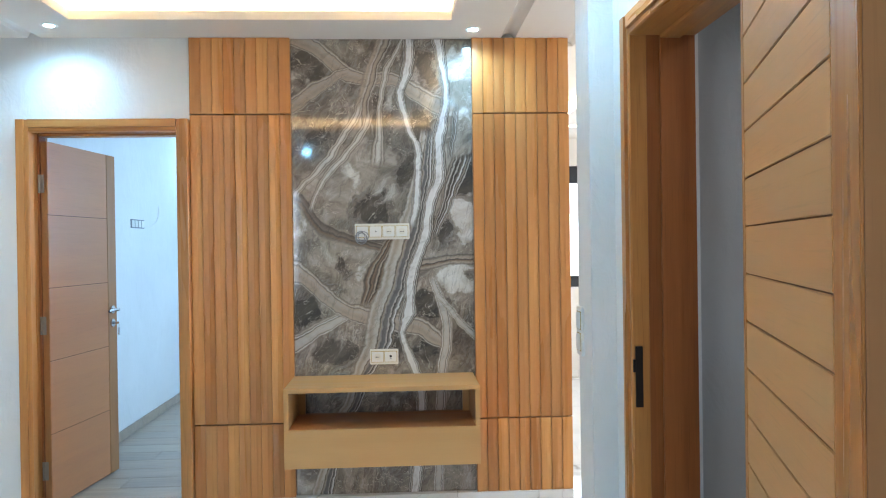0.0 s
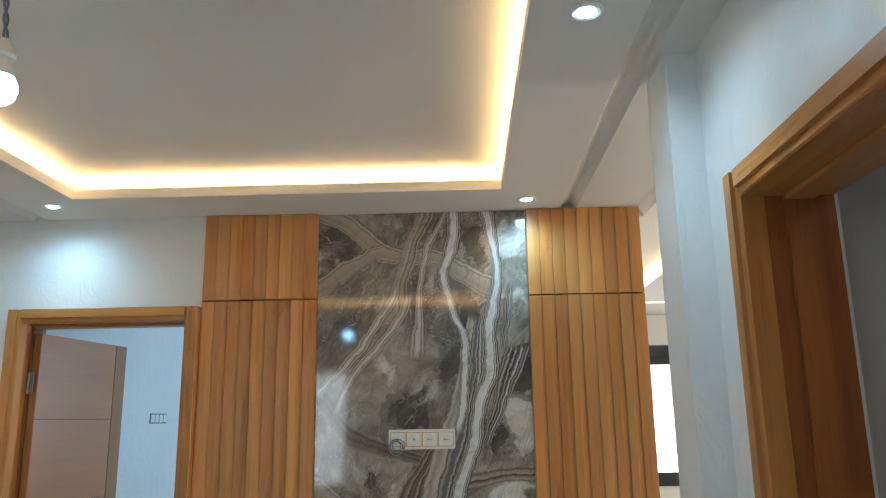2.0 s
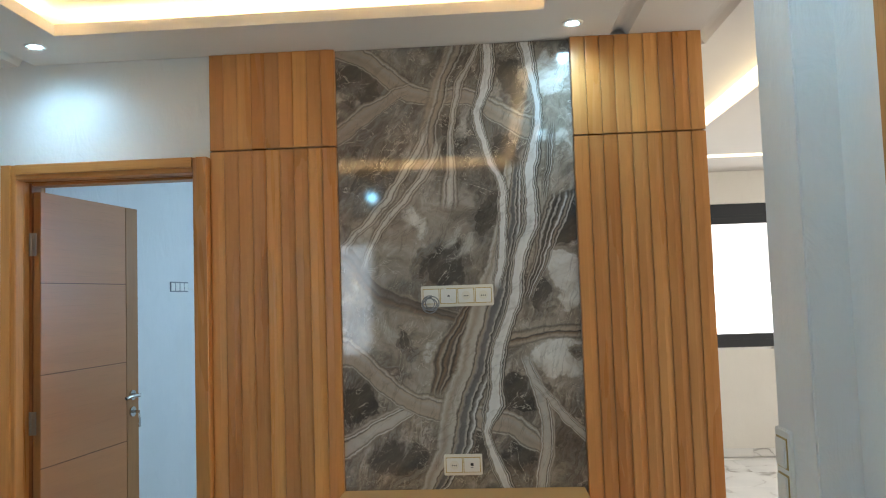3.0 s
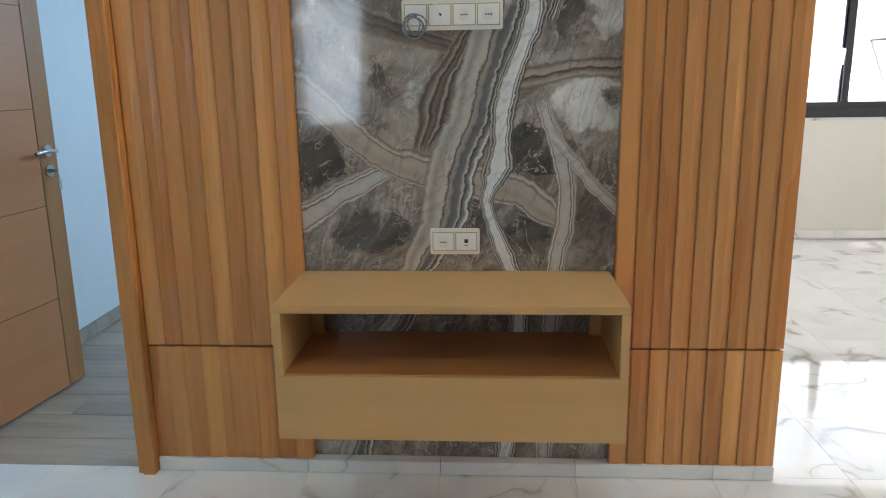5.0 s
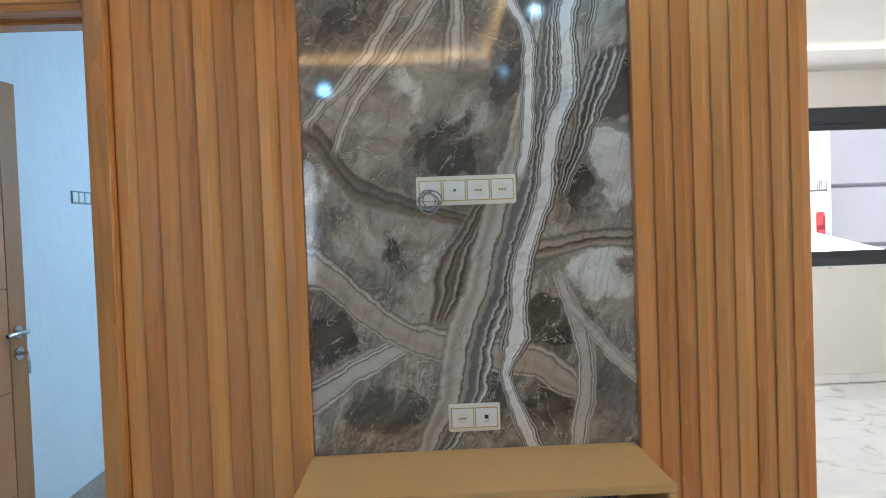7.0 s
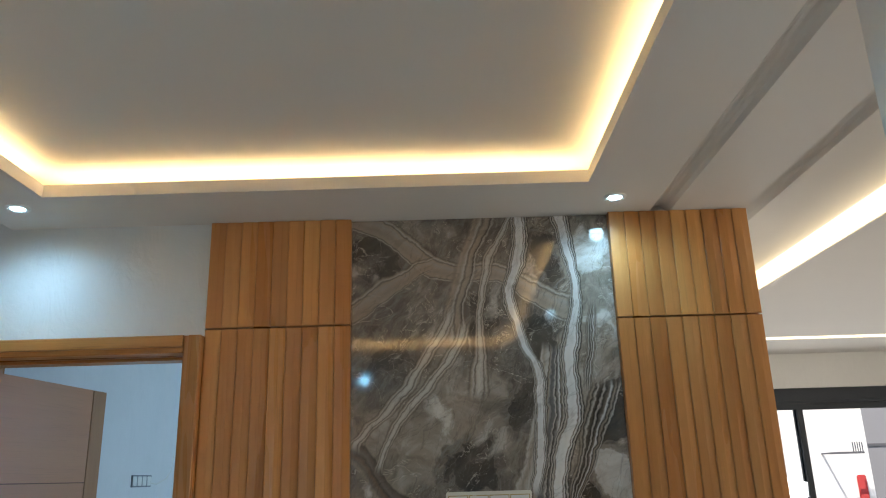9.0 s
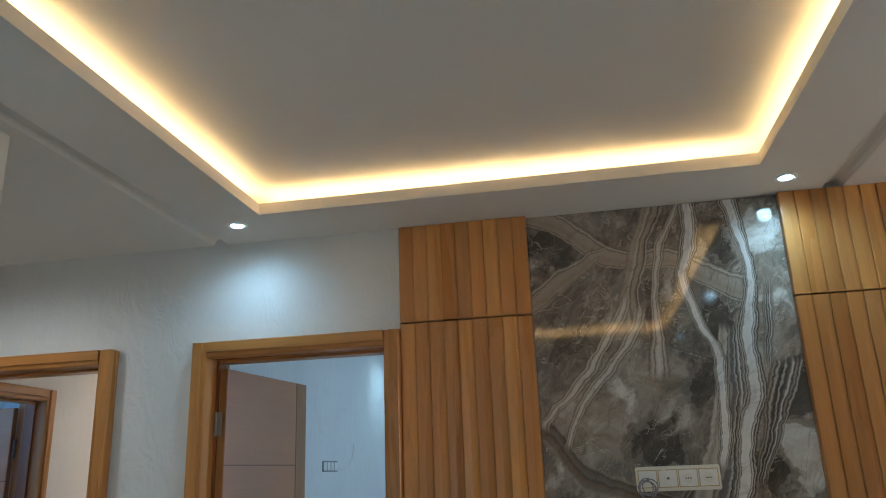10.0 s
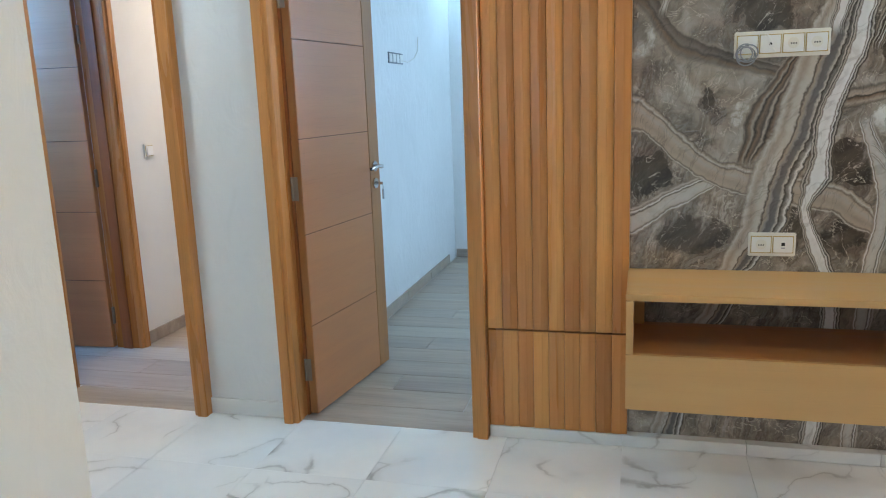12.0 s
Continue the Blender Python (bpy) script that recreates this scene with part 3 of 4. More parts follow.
setting("wall_passage_side", boxes((-4.7, -2.23, 2.83, 3.03, 0, TOP)), CREAM, "plain cream side wall of the passage", "wall")
# bedroom behind the hall
setting("wall_bedroom_left", boxes((-2.28, -2.08, 4.40, 7.66, 0, TOP)), WALL, "white stucco bedroom wall with an open socket box", "wall")
setting("wall_bedroom_far", boxes((-2.28, 0.985, 7.66, 7.86, 0, TOP)), WALL, "white stucco far wall of the bedroom", "wall")
setting("wall_bedroom_right", boxes((0.80, 0.985, 4.40, 7.66, 0, TOP)), CREAM, "cream wall between bedroom and living room", "wall")
# small corridor behind the second opening
setting("wall_corridor_left", boxes((-3.49, -3.34, 5.01, 6.3, 0, TOP), (-3.49, -3.34, 4.40, 5.01, 2.07, TOP)), CREAM, "cream corridor wall with a wooden door frame", "wall")
setting("wall_corridor_end", boxes((-4.7, -2.28, 6.3, 6.45, 0, TOP)), CREAM, "plain cream end wall of the corridor", "wall")
setting("wall_far_room", boxes((-4.9, -4.7, 4.4, 6.45, 0, TOP)), WALL, "plain white wall of the far room", "wall")
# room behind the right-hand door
setting("wall_store_back", boxes((2.3, 2.45, 0.6, 2.895, 0, TOP)), GREYWALL, "grey wall inside the side room", "wall")
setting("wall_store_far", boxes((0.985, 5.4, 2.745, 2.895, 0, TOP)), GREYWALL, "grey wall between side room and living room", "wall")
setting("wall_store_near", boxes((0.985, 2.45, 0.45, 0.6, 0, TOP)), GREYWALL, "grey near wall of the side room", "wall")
# living room with its window
WX0, WX1, WZ0, WZ1, WY = 1.72, 3.87, 0.965, 2.262, 8.0
setting("wall_living_window", boxes((0.80, WX0, WY, WY + 0.25, 0, TOP), (WX1, 5.4, WY, WY + 0.25, 0, TOP), (WX0, WX1, WY, WY + 0.25, 0, WZ0), (WX0, WX1, WY, WY + 0.25, WZ1, TOP)),
        CREAM, "cream living room wall around a wide window", "wall")
setting("wall_living_side", boxes((5.4, 5.6, 2.745, WY + 0.25, 0, TOP)), CREAM, "plain cream side wall of the living room", "wall")

# ---- ceilings ----
CX0, CX1, CY0, CY1 = -1.61, 0.315, 0.95, 3.90


def groove_strip(bm, x0, x1, y0, y1, depth):
    """A shallow rounded channel in the ceiling, along y."""
    n = 8
    up = [(x0 + (x1 - x0) * i / n, H + depth * math.sin(math.pi * i / n) ** 0.7) for i in range(n + 1)]
    add_prism(bm, up + [(x1, H + depth + 0.05), (x0, H + depth + 0.05)], 1, y0, y1)


bm = bmesh.new()
e = 0.018
GL, GR, GR2 = (-1.975, -1.905), (0.612, 0.692), (0.985, 1.06)
Y0, Y1 = -3.2, 4.262
for x0, x1, y0, y1 in ((GL[1], CX0 - e, Y0, Y1), (CX1 + e, GR[0], Y0, Y1), (CX0 - e, CX1 + e, Y0, CY0 - e), (CX0 - e, CX1 + e, CY1 + e, Y1), (GR[1], GR2[0], Y0, Y1), (-4.9, GL[0], Y0, Y1)):
    add_box(bm, x0, x1, y0, y1, H, H + 0.02)
for gx in (GL, GR):
    groove_strip(bm, gx[0], gx[1], Y0, Y1, 0.032)
# upstand along the edge of the opening
for r in ((CX0 - e, CX0, CY0 - e, CY1 + e), (CX1, CX1 + e, CY0 - e, CY1 + e), (CX0, CX1, CY0 - e, CY0), (CX0, CX1, CY1, CY1 + e)):
    add_box(bm, *r, H, H + 0.046)
# raised middle and the sides of the hidden trough
R = 0.13
add_box(bm, CX0 - R, CX1 + R, CY0 - R, CY1 + R, H + 0.100, H + 0.155)
for r in ((CX0 - R - 0.02, CX0 - R, CY0 - R, CY1 + R), (CX1 + R, CX1 + R + 0.02, CY0 - R, CY1 + R), (CX0 - R, CX1 + R, CY0 - R - 0.02, CY0 - R), (CX0 - R, CX1 + R, CY1 + R, CY1 + R + 0.02)):
    add_box(bm, *r, H + 0.02, H + 0.155)
add_box(bm, -4.9, 5.6, Y0, 8.25, TOP, TOP + 0.15)
setting("ceiling", bm, CEIL, "white suspended ceiling with a lit recessed tray", "ceiling")

bm = bmesh.new()
add_box(bm, GR2[1], 5.4, 2.895, 8.0, H, H + 0.02)
add_box(bm, 0.80, GR2[1], 4.41, 8.0, H, H + 0.02)
groove_strip(bm, GR2[0], GR2[1], 2.895, 4.41, 0.032)
setting("ceiling_living", bm, CEIL, "white living room ceiling around a lowered panel", "ceiling")
setting("ceiling_living_panel", boxes((1.42, 5.0, 3.4, 6.7, 2.49, 2.588)), CEIL, "lowered white ceiling panel with a lit edge", "ceiling")
setting("ceiling_living_pelmet", boxes((0.99, 5.4, 7.22, 7.99, 2.555, 2.588)), CEIL, "shallow white pelmet along the window wall", "ceiling")
setting("ceiling_bedroom", boxes((-2.08, 0.80, 4.40, 7.66, H, H + 0.05)), CEIL, "plain white bedroom ceiling", "ceiling")
setting("ceiling_corridor", boxes((-4.7, -2.28, 4.40, 6.3, H, H + 0.05)), CEIL, "plain white corridor ceiling", "ceiling")
setting("ceiling_store", boxes((0.985, 2.3, 0.6, 2.745, H, H + 0.05)), CEIL, "plain white ceiling of the side room", "ceiling")


def led(name, rows, label):
    root = tagged(empty(name), label, "light strip")
    for r in rows:
        part("strip", boxes(r), LED, root)
    return root


led("led_strip", [(CX0 - 0.06, CX0 - 0.045, CY0, CY1, H + 0.022, H + 0.042), (CX1 + 0.045, CX1 + 0.06, CY0, CY1, H + 0.022, H + 0.042), (CX0, CX1, CY0 - 0.06, CY0 - 0.045, H + 0.022, H + 0.042), (CX0, CX1, CY1 + 0.045, CY1 + 0.06, H + 0.022, H + 0.042)],
    "warm yellow light strip hidden in the ceiling tray")
# lit faces of panel and pelmet: their light is put in as emission
root = tagged(empty("lit_fascia"), "lit side faces of the lowered ceiling panel and pelmet, made to glow", "light strip")
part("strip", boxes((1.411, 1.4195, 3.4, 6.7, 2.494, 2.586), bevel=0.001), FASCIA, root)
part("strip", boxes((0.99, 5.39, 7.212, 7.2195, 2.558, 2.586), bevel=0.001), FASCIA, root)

# ---- lamps ----
def downlight(x, y, z=H, power=15, color=COOL):
    root = tagged(empty("downlight", Matrix.Translation((x, y, z))), "small round white recessed downlight, switched on", "downlight", "ceiling downlights")
    bm = bmesh.new()
    add_lathe(bm, [(0.026, 0.004), (0.026, -0.003), (0.036, -0.006), (0.043, -0.002), (0.043, 0.0)], Matrix())
    part("trim_ring", bm, MODULE, root, "", True)
    bm = bmesh.new()
    add_lathe(bm, [(0.0255, 0.003), (0.0255, -0.0035), (0.018, -0.006), (0.001, -0.007)], Matrix())
    part("lens", bm, DISC, root, "glowing cool white lens", True)
    lamp("downlight_beam", "SPOT", look((x, y, z - 0.02), (x, y, 0)), power, color, spot=165, radius=0.03)


for x, y in SPOTS:
    downlight(x, y)
downlight(-1.80, 7.42)
# added to brighten the wall between the doors; no fitting known here
downlight(-2.85, 3.62, H, 34, (0.80, 0.92, 1.0))
# unseen fitting, added to give the corridor wall its warm light
downlight(-2.62, 5.95, H, 55, (1.0, 0.92, 0.83))
downlight(1.30, 6.2, H, 14)
# unseen lamp, added to lift the side room behind the folded door
downlight(1.65, 1.7, H, 14, (1.0, 0.95, 0.9))

BX, BY, BZ = -0.755, 2.04, 2.245
root = tagged(empty("hanging_bulb", Matrix.Translation((BX, BY, BZ))), "bare lit bulb hanging from a twisted cable", "light bulb")
bm = bmesh.new()
add_lathe(bm, [(0.001, -0.036), (0.016, -0.033), (0.027, -0.022), (0.032, -0.004), (0.030, 0.010), (0.024, 0.022)], Matrix())
part("globe", bm, BULB, root, "glowing white globe", True)
bm = bmesh.new()
add_lathe(bm, [(0.0245, 0.022), (0.023, 0.035), (0.016, 0.046), (0.014, 0.062)], Matrix())
part("bulb_base", bm, MODULE, root, "white plastic base", True)
bm = bmesh.new()
add_lathe(bm, [(0.019, 0.060), (0.023, 0.066), (0.021, 0.080), (0.012, 0.095), (0.008, 0.102)], Matrix())
part("socket", bm, PLASTIC, root, "ivory lamp holder", True)
for k in (0, math.pi):
    bm = bmesh.new()
    zs = [0.100 + i * (H + 0.100 - BZ - 0.10) / 60 for i in range(61)]
    add_tube(bm, [(0.0035 * math.cos(k + 90 * z) - 0.02 * math.sin(9 * (z - 0.1)) * (0.4 + z), 0.0035 * math.sin(k + 90 * z), z) for z in zs], 0.0028)
    part("wire", bm, CABLE, root, "", True)


# ---- door frames and leaves ----
def door_frame(root, width, height, depth, trim=0.065, proud=0.055, both=True):
    """A cased opening from x = 0 to width; y = 0 is the wall's face, y grows into the wall."""
    for name, x0, x1 in (("casing_leg", -trim, 0.0), ("casing_leg", width, width + trim)):
        s = 1 if x0 < 0 else -1
        inner = 0.0 if x0 < 0 else width
        outer = inner - s * trim
        prof = [(outer, 0.01), (outer, -proud + 0.004), (outer + s * 0.004, -proud), (inner - s * 0.022, -proud), (inner - s * 0.020, -proud + 0.010), (inner - s * 0.004, -proud + 0.010), (inner, -proud + 0.014), (inner, 0.01)]
        bm = bmesh.new()
        add_prism(bm, prof, 2, 0.0, height + trim - 0.001)
        part(name, bm, WOODV, root)
    prof = [(0.01, height + trim), (-proud + 0.004, height + trim), (-proud, height + trim - 0.004), (-proud, height + 0.022), (-proud + 0.010, height + 0.020), (-proud + 0.010, height + 0.004), (-proud + 0.014, height), (0.01, height)]
    bm = bmesh.new()
    add_prism(bm, prof, 0, 0.0005, width - 0.0005)
    part("casing_head", bm, WOODH, root)
    t = 0.022
    for x0, x1 in ((-t, 0.0), (width, width + t)):
        part("jamb", boxes((x0, x1, 0.0105, depth, 0, height + t), bevel=0.001), REDW if not both else WOODV, root)
    part("jamb_head", boxes((0.0005, width - 0.0005, 0.0105, depth, height, height + t)), WOODH, root)
    st = 0.012
    for x0, x1 in ((0.0005, st), (width - st, width - 0.0005)):
        part("door_stop", boxes((x0, x1, 0.05, depth - 0.05, 0, height - 0.0005), bevel=0.002), REDW, root)
    part("door_stop", boxes((st, width - st, 0.05, depth - 0.05, height - st, height - 0.0005), bevel=0.002), WOODH, root)


def door_leaf(parent, m, width, height, stile0, stile1, rails, label, thick=0.038, face=None, edge=None):
    """A flush leaf along x from its hinge, faced with boards that leave narrow dark grooves."""
    leaf = part("door_leaf", boxes((0.001, width - 0.001, -thick / 2 + 0.004, thick / 2 - 0.004, 0.011, height - 0.001)), GROOVE, parent, label)
    leaf.matrix_basis = m
    gap = 0.0013 if face else 0.0021
    zs = [0.01] + list(rails) + [height]
    for side in (-1, 1):
        y0, y1 = (-thick / 2, -thick / 2 + 0.0042) if side < 0 else (thick / 2 - 0.0042, thick / 2)
        spans = []
        if stile0:
            spans.append((0.0, stile0 - gap, None))
        spans.append((stile0 + (gap if stile0 else 0), width - stile1 - (gap if stile1 else 0), zs))
        if stile1:
            spans.append((width - stile1 + gap, width, None))
        for x0, x1, cut in spans:
            if cut is None:
                part("stile", boxes((x0, x1, y0, y1, 0.01, height), bevel=0.0012), edge or STILE, leaf)
            else:
                for a, b in zip(cut, cut[1:]):
                    part("panel", boxes((x0, x1, y0, y1, a + (gap if a > 0.02 else 0), b - (gap if b < height - 0.01 else 0)), bevel=0.0012), face or WOODD, leaf)
    for x0, x1 in ((0.0, 0.0012), (width - 0.0012, width)):
        part("edge_band", boxes((x0 - 0.001, x1, -thick / 2 + 0.0043, thick / 2 - 0.0043, 0.01, height)), STILE, leaf)
    return leaf


def lever(leaf, x, z, side, thick=0.038):
    """Lever handle, lock rose and key on one face of a leaf."""
    y = side * thick / 2
    bm = bmesh.new()
    add_cyl(bm, (x, y, z), (x, y + side * 0.009, z), 0.026)
    add_cyl(bm, (x, y + side * 0.009, z), (x, y + side * 0.050, z), 0.009)
    add_tube(bm, [(x, y + side * 0.045, z), (x - 0.02, y + side * 0.052, z), (x - 0.06, y + side * 0.054, z + 0.003), (x - 0.105, y + side * 0.050, z + 0.001), (x - 0.12, y + side * 0.046, z - 0.004)], 0.009, 12)
    part("handle", bm, CHROME, leaf, "chrome lever handle", True)
    bm = bmesh.new()
    add_cyl(bm, (x, y, z - 0.085), (x, y + side * 0.009, z - 0.085), 0.026)
    add_cyl(bm, (x, y + side * 0.009, z - 0.085), (x, y + side * 0.014, z - 0.085), 0.009)
    part("lock_rose", bm, CHROME, leaf, "round chrome lock rose", True)
    bm = bmesh.new()
    add_box(bm, x - 0.0015, x + 0.0015, y + side * 0.012, y + side * 0.045, z - 0.092, z - 0.078, 0.0006)
    add_tube(bm, [(x, y + side * 0.04, z - 0.085), (x, y + side * 0.046, z - 0.10), (x, y + side * 0.044, z - 0.118)], 0.002)
    add_box(bm, x - 0.009, x + 0.009, y + side * 0.043, y + side * 0.046, z - 0.165, z - 0.115, 0.001)
    part("key", bm, CHROME, leaf, "key hanging in the lock", True)


def hinge(parent, x, y, z):
    bm = bmesh.new()
    for i in range(3):
        add_cyl(bm, (x, y, z - 0.05 + i * 0.034), (x, y, z - 0.05 + i * 0.034 + 0.031), 0.0065, None, 12)
    add_box(bm, x - 0.002, x + 0.026, y - 0.0015, y + 0.0015, z - 0.05, z + 0.05)
    part("hinge", bm, STEEL, parent, "dull steel hinge", True)


DW = 0.78
# open bedroom door beside the slatted wall
root = tagged(empty("door_1", pose(-1.956, 4.235, 0)), "varnished wooden door frame with its leaf standing open", "door", "", "structure")
door_frame(root, DW, 2.075, 0.175)
leaf = door_leaf(root, pose(0.034, 0.055, 0, 0, 0, 83), 0.735, 2.035, 0.0, 0.105, [0.415, 0.82, 1.225, 1.63], "brown veneer door leaf with four dark grooves")
lever(leaf, 0.675, 1.05, -1)
for z in (0.22, 1.02, 1.80):
    hinge(root, 0.016, 0.035, z)
# cased opening to the corridor
root = tagged(empty("door_2", pose(-3.268, 4.235, 0)), "varnished wooden frame of an opening without a leaf", "door frame", "", "structure")
door_frame(root, 0.80, 2.075, 0.175)
# door in the corridor, opened into the far room
root = tagged(empty("door_3", pose(-3.335, 4.43, 0, 0, 0, 90)), "wooden door frame with a grooved leaf opened inwards", "door", "", "structure")
door_frame(root, 0.565, 2.03, 0.16, 0.065, 0.022)
leaf = door_leaf(root, pose(0.553, 0.165, 0, 0, 0, 92), 0.72, 2.0, 0.0, 0.10, [0.41, 0.81, 1.21, 1.61], "brown veneer door leaf in bluish shade")
for z in (0.20, 1.0, 1.78):
    hinge(root, 0.55, 0.150, z)
# door beside the pillar, folded back along the wall
root = tagged(empty("door_4", pose(0.80, 2.335, 0, 0, 0, -90)), "varnished wooden door frame with its leaf folded back", "door", "", "structure")
door_frame(root, 0.864, 2.075, 0.165, 0.065, 0.055, False)
leaf = door_leaf(root, pose(0.880, -0.076, 0, 0, 0, -16.2), 0.725, 2.04, 0.03, 0.100, [1.46 + 0.0897 * k for k in range(-14, 7)], "orange-brown door leaf with horizontal grooves", 0.038, WOODL, WOODV)
bm = boxes((0.0002, 0.003, -0.036, -0.012, 0.92, 1.11), bevel=0.001)
add_box(bm, 0.0002, 0.007, -0.044, -0.0362, 1.03, 1.07, 0.001)
part("strike_plate", bm, BLACK, root, "black metal strike plate")

# ---- slatted panels, marble and shelf ----
GZ = (0.050, 0.460, 2.167, 2.588)


def slat_outline(x0, w, back, proud):
    """Raised rounded front that falls away to a groove at its far side."""
    f = back - proud
    return [(x0 + 0.0006, back), (x0 + 0.0006, f + 0.0025), (x0 + 0.0025, f + 0.0006), (x0 + 0.006, f), (x0 + w * 0.55, f + 0.0003), (x0 + w * 0.62, f + 0.0012), (x0 + w * 0.9, f + 0.0038), (x0 + w - 0.0006, f + 0.0050), (x0 + w - 0.0006, back)]


def slat_panel(x0, x1, label):
    root = tagged(empty("slat_panel", Matrix.Translation((x0, 4.262, 0))), label, "wall panel", "slatted panels beside the marble")
    part("backing", boxes((0.001, x1 - x0 - 0.001, -0.008, -0.0005, GZ[0], GZ[3])), GROOVE, root)
    n = 9
    w = (x1 - x0) / n
    for a, b in zip(GZ, GZ[1:]):
        bm = bmesh.new()
        add_prism(bm, slat_outline(0, w, -0.008, 0.034), 2, a + (0.0035 if a > 0.1 else 0), b - (0.0035 if b < 2.5 else 0))
        me = mesh_of("slat", bm, SLAT)
        for i in range(n):
            ob = new("slat", me)
            ob.parent = root
            ob.location = (i * w, 0, 0)
    return root


slat_panel(-1.110, -0.562, "orange-brown wooden slat panel beside the bedroom door")
slat_panel(0.445, 0.990, "orange-brown wooden slat panel at the wall's free end")
tagged(part("marble_slab", boxes((-0.5615, 0.4445, 4.252, 4.2615, 0.050, 2.588)), MARBLE), "dark taupe polished marble slab with white veins", "wall panel")

root = tagged(empty("wall_shelf", Matrix.Translation((-0.0675, 4.25, 0.31))), "light beech floating television shelf with open compartment", "shelf")
hw, dp = 0.4985, 0.388
part("top_board", boxes((-hw, hw, -dp, 0, 0.382, 0.405), bevel=0.002), BOXW, root)
for s in (-1, 1):
    part("side_board", boxes((s * hw, s * (hw - 0.024), -dp, 0, 0.196, 0.3818), bevel=0.0015), BOXW, root)
    part("batten", boxes((s * (hw - 0.0245), s * (hw - 0.062), -0.03, -0.002, 0.1962, 0.3815), bevel=0.001), BOXW, root)
part("shelf_board", boxes((-hw + 0.001, hw - 0.001, -dp + 0.021, 0, 0.172, 0.1958)), SHELFW, root, "reddish brown shelf board")
part("drawer_front", boxes((-hw, hw, -dp - 0.001, -dp + 0.0205, 0.0, 0.1955), bevel=0.0015), BOXW, root)
for s in (-1, 1):
    part("drawer_side", boxes((s * hw, s * (hw - 0.018), -dp + 0.0206, 0, 0.0, 0.1718)), BOXW, root)
part("bottom_board", boxes((-hw + 0.0185, hw - 0.0185, -dp + 0.0206, 0, 0.002, 0.018)), BOXW, root)


# ---- sockets and switches ----
def gang_plate(name, m, count, kinds, w, h, label, category="socket"):
    """A wall plate along x, facing -y, centred on its own middle."""
    root = tagged(empty(name, m), label, category)
    part("plate", boxes((-w / 2, w / 2, -0.009, 0, -h / 2, h / 2), bevel=0.003), PLASTIC, root)
    step = (w - 0.012) / count
    mw, mh = step - 0.009, h * 0.66
    for i, kind in enumerate(kinds):
        x = -w / 2 + 0.006 + step * (i + 0.5)
        part("gold_frame", boxes((x - mw / 2 - 0.0028, x + mw / 2 + 0.0028, -0.0105, -0.0088, -mh / 2 - 0.0028, mh / 2 + 0.0028)), GOLD, root, "thin gold outline")
        mod = part("module", boxes((x - mw / 2, x + mw / 2, -0.0135, -0.0104, -mh / 2, mh / 2), bevel=0.001), MODULE, root)
        if kind == "socket":
            bm = bmesh.new()
            add_cyl(bm, (x, -0.0134, 0.001), (x, -0.0144, 0.001), 0.0185, 0.0165, 24)
            part("socket_face", bm, PLASTIC, mod)
            for k in (-1, 0, 1):
                bm = bmesh.new()
                add_cyl(bm, (x + k * 0.0075, -0.0143, -0.001), (x + k * 0.0075, -0.0150, -0.001), 0.0026, None, 10)
                part("pin_hole", bm, HOLE, mod)
        elif kind == "outlet":
            bm = bmesh.new()
            add_cyl(bm, (x, -0.0134, 0), (x, -0.0150, 0), 0.005, None, 14)
            part("cable_hole", bm, HOLE, mod)
        elif kind == "data":
            part("data_port", boxes((x - 0.006, x + 0.006, -0.0142, -0.0134, -0.004, 0.008)), HOLE, mod)
            part("data_mark", boxes((x - 0.006, x + 0.006, -0.0142, -0.0134, -0.013, -0.010)), CABLE, mod)
        elif kind == "switch":
            part("rocker", boxes((x - mw * 0.42, x + mw * 0.42, -0.017, -0.0134, -mh * 0.43, mh * 0.43), bevel=0.0015), MODULE, mod)
    return root


root = gang_plate("socket_plate", pose(-0.0665, 4.252, 1.5135), 4, ["outlet", "outlet", "socket", "socket"], 0.305, 0.089, "ivory four-gang socket plate with a coiled cable")
bm = bmesh.new()
pts = []
for i in range(120):
    a = 2 * math.pi * i / 27 + 1.6
    r = 0.027 + 0.006 * math.sin(i * 0.115)
    pts.append((-0.114 + 1.05 * r * math.cos(a) + 0.005 * math.sin(i * 0.051), -0.019 - 0.006 * math.sin(i * 0.33) ** 2 - 0.00006 * i, -0.030 + r * math.sin(a) + 0.006 * math.cos(i * 0.043)))
add_tube(bm, [(-0.110, -0.013, 0.0), (-0.110, -0.022, 0.001)] + pts, 0.0023)
part("coiled_cable", bm, CABLE, root, "grey cable coiled in front", True)
bm = bmesh.new()
add_tube(bm, [(-0.056, -0.012, 0.036), (-0.046, -0.020, 0.030), (-0.030, -0.020, 0.004), (-0.020, -0.016, -0.024), (-0.034, -0.018, -0.008), (-0.052, -0.018, 0.020), (-0.056, -0.013, 0.034)], 0.0014)
part("wire_tie", bm, MODULE, root, "thin white wire", True)
gang_plate("socket_plate", pose(-0.0655, 4.252, 0.814), 2, ["socket", "data"], 0.159, 0.086, "ivory two-gang socket plate above the shelf")

# stacked switches on the pillar
root = tagged(empty("light_switch", pose(0.712, 2.815, 1.105, 0, 0, -90)), "white stacked double light switch on the pillar", "switch")
part("plate", boxes((-0.041, 0.041, -0.010, 0, -0.092, 0.092), bevel=0.003), MODULE, root)
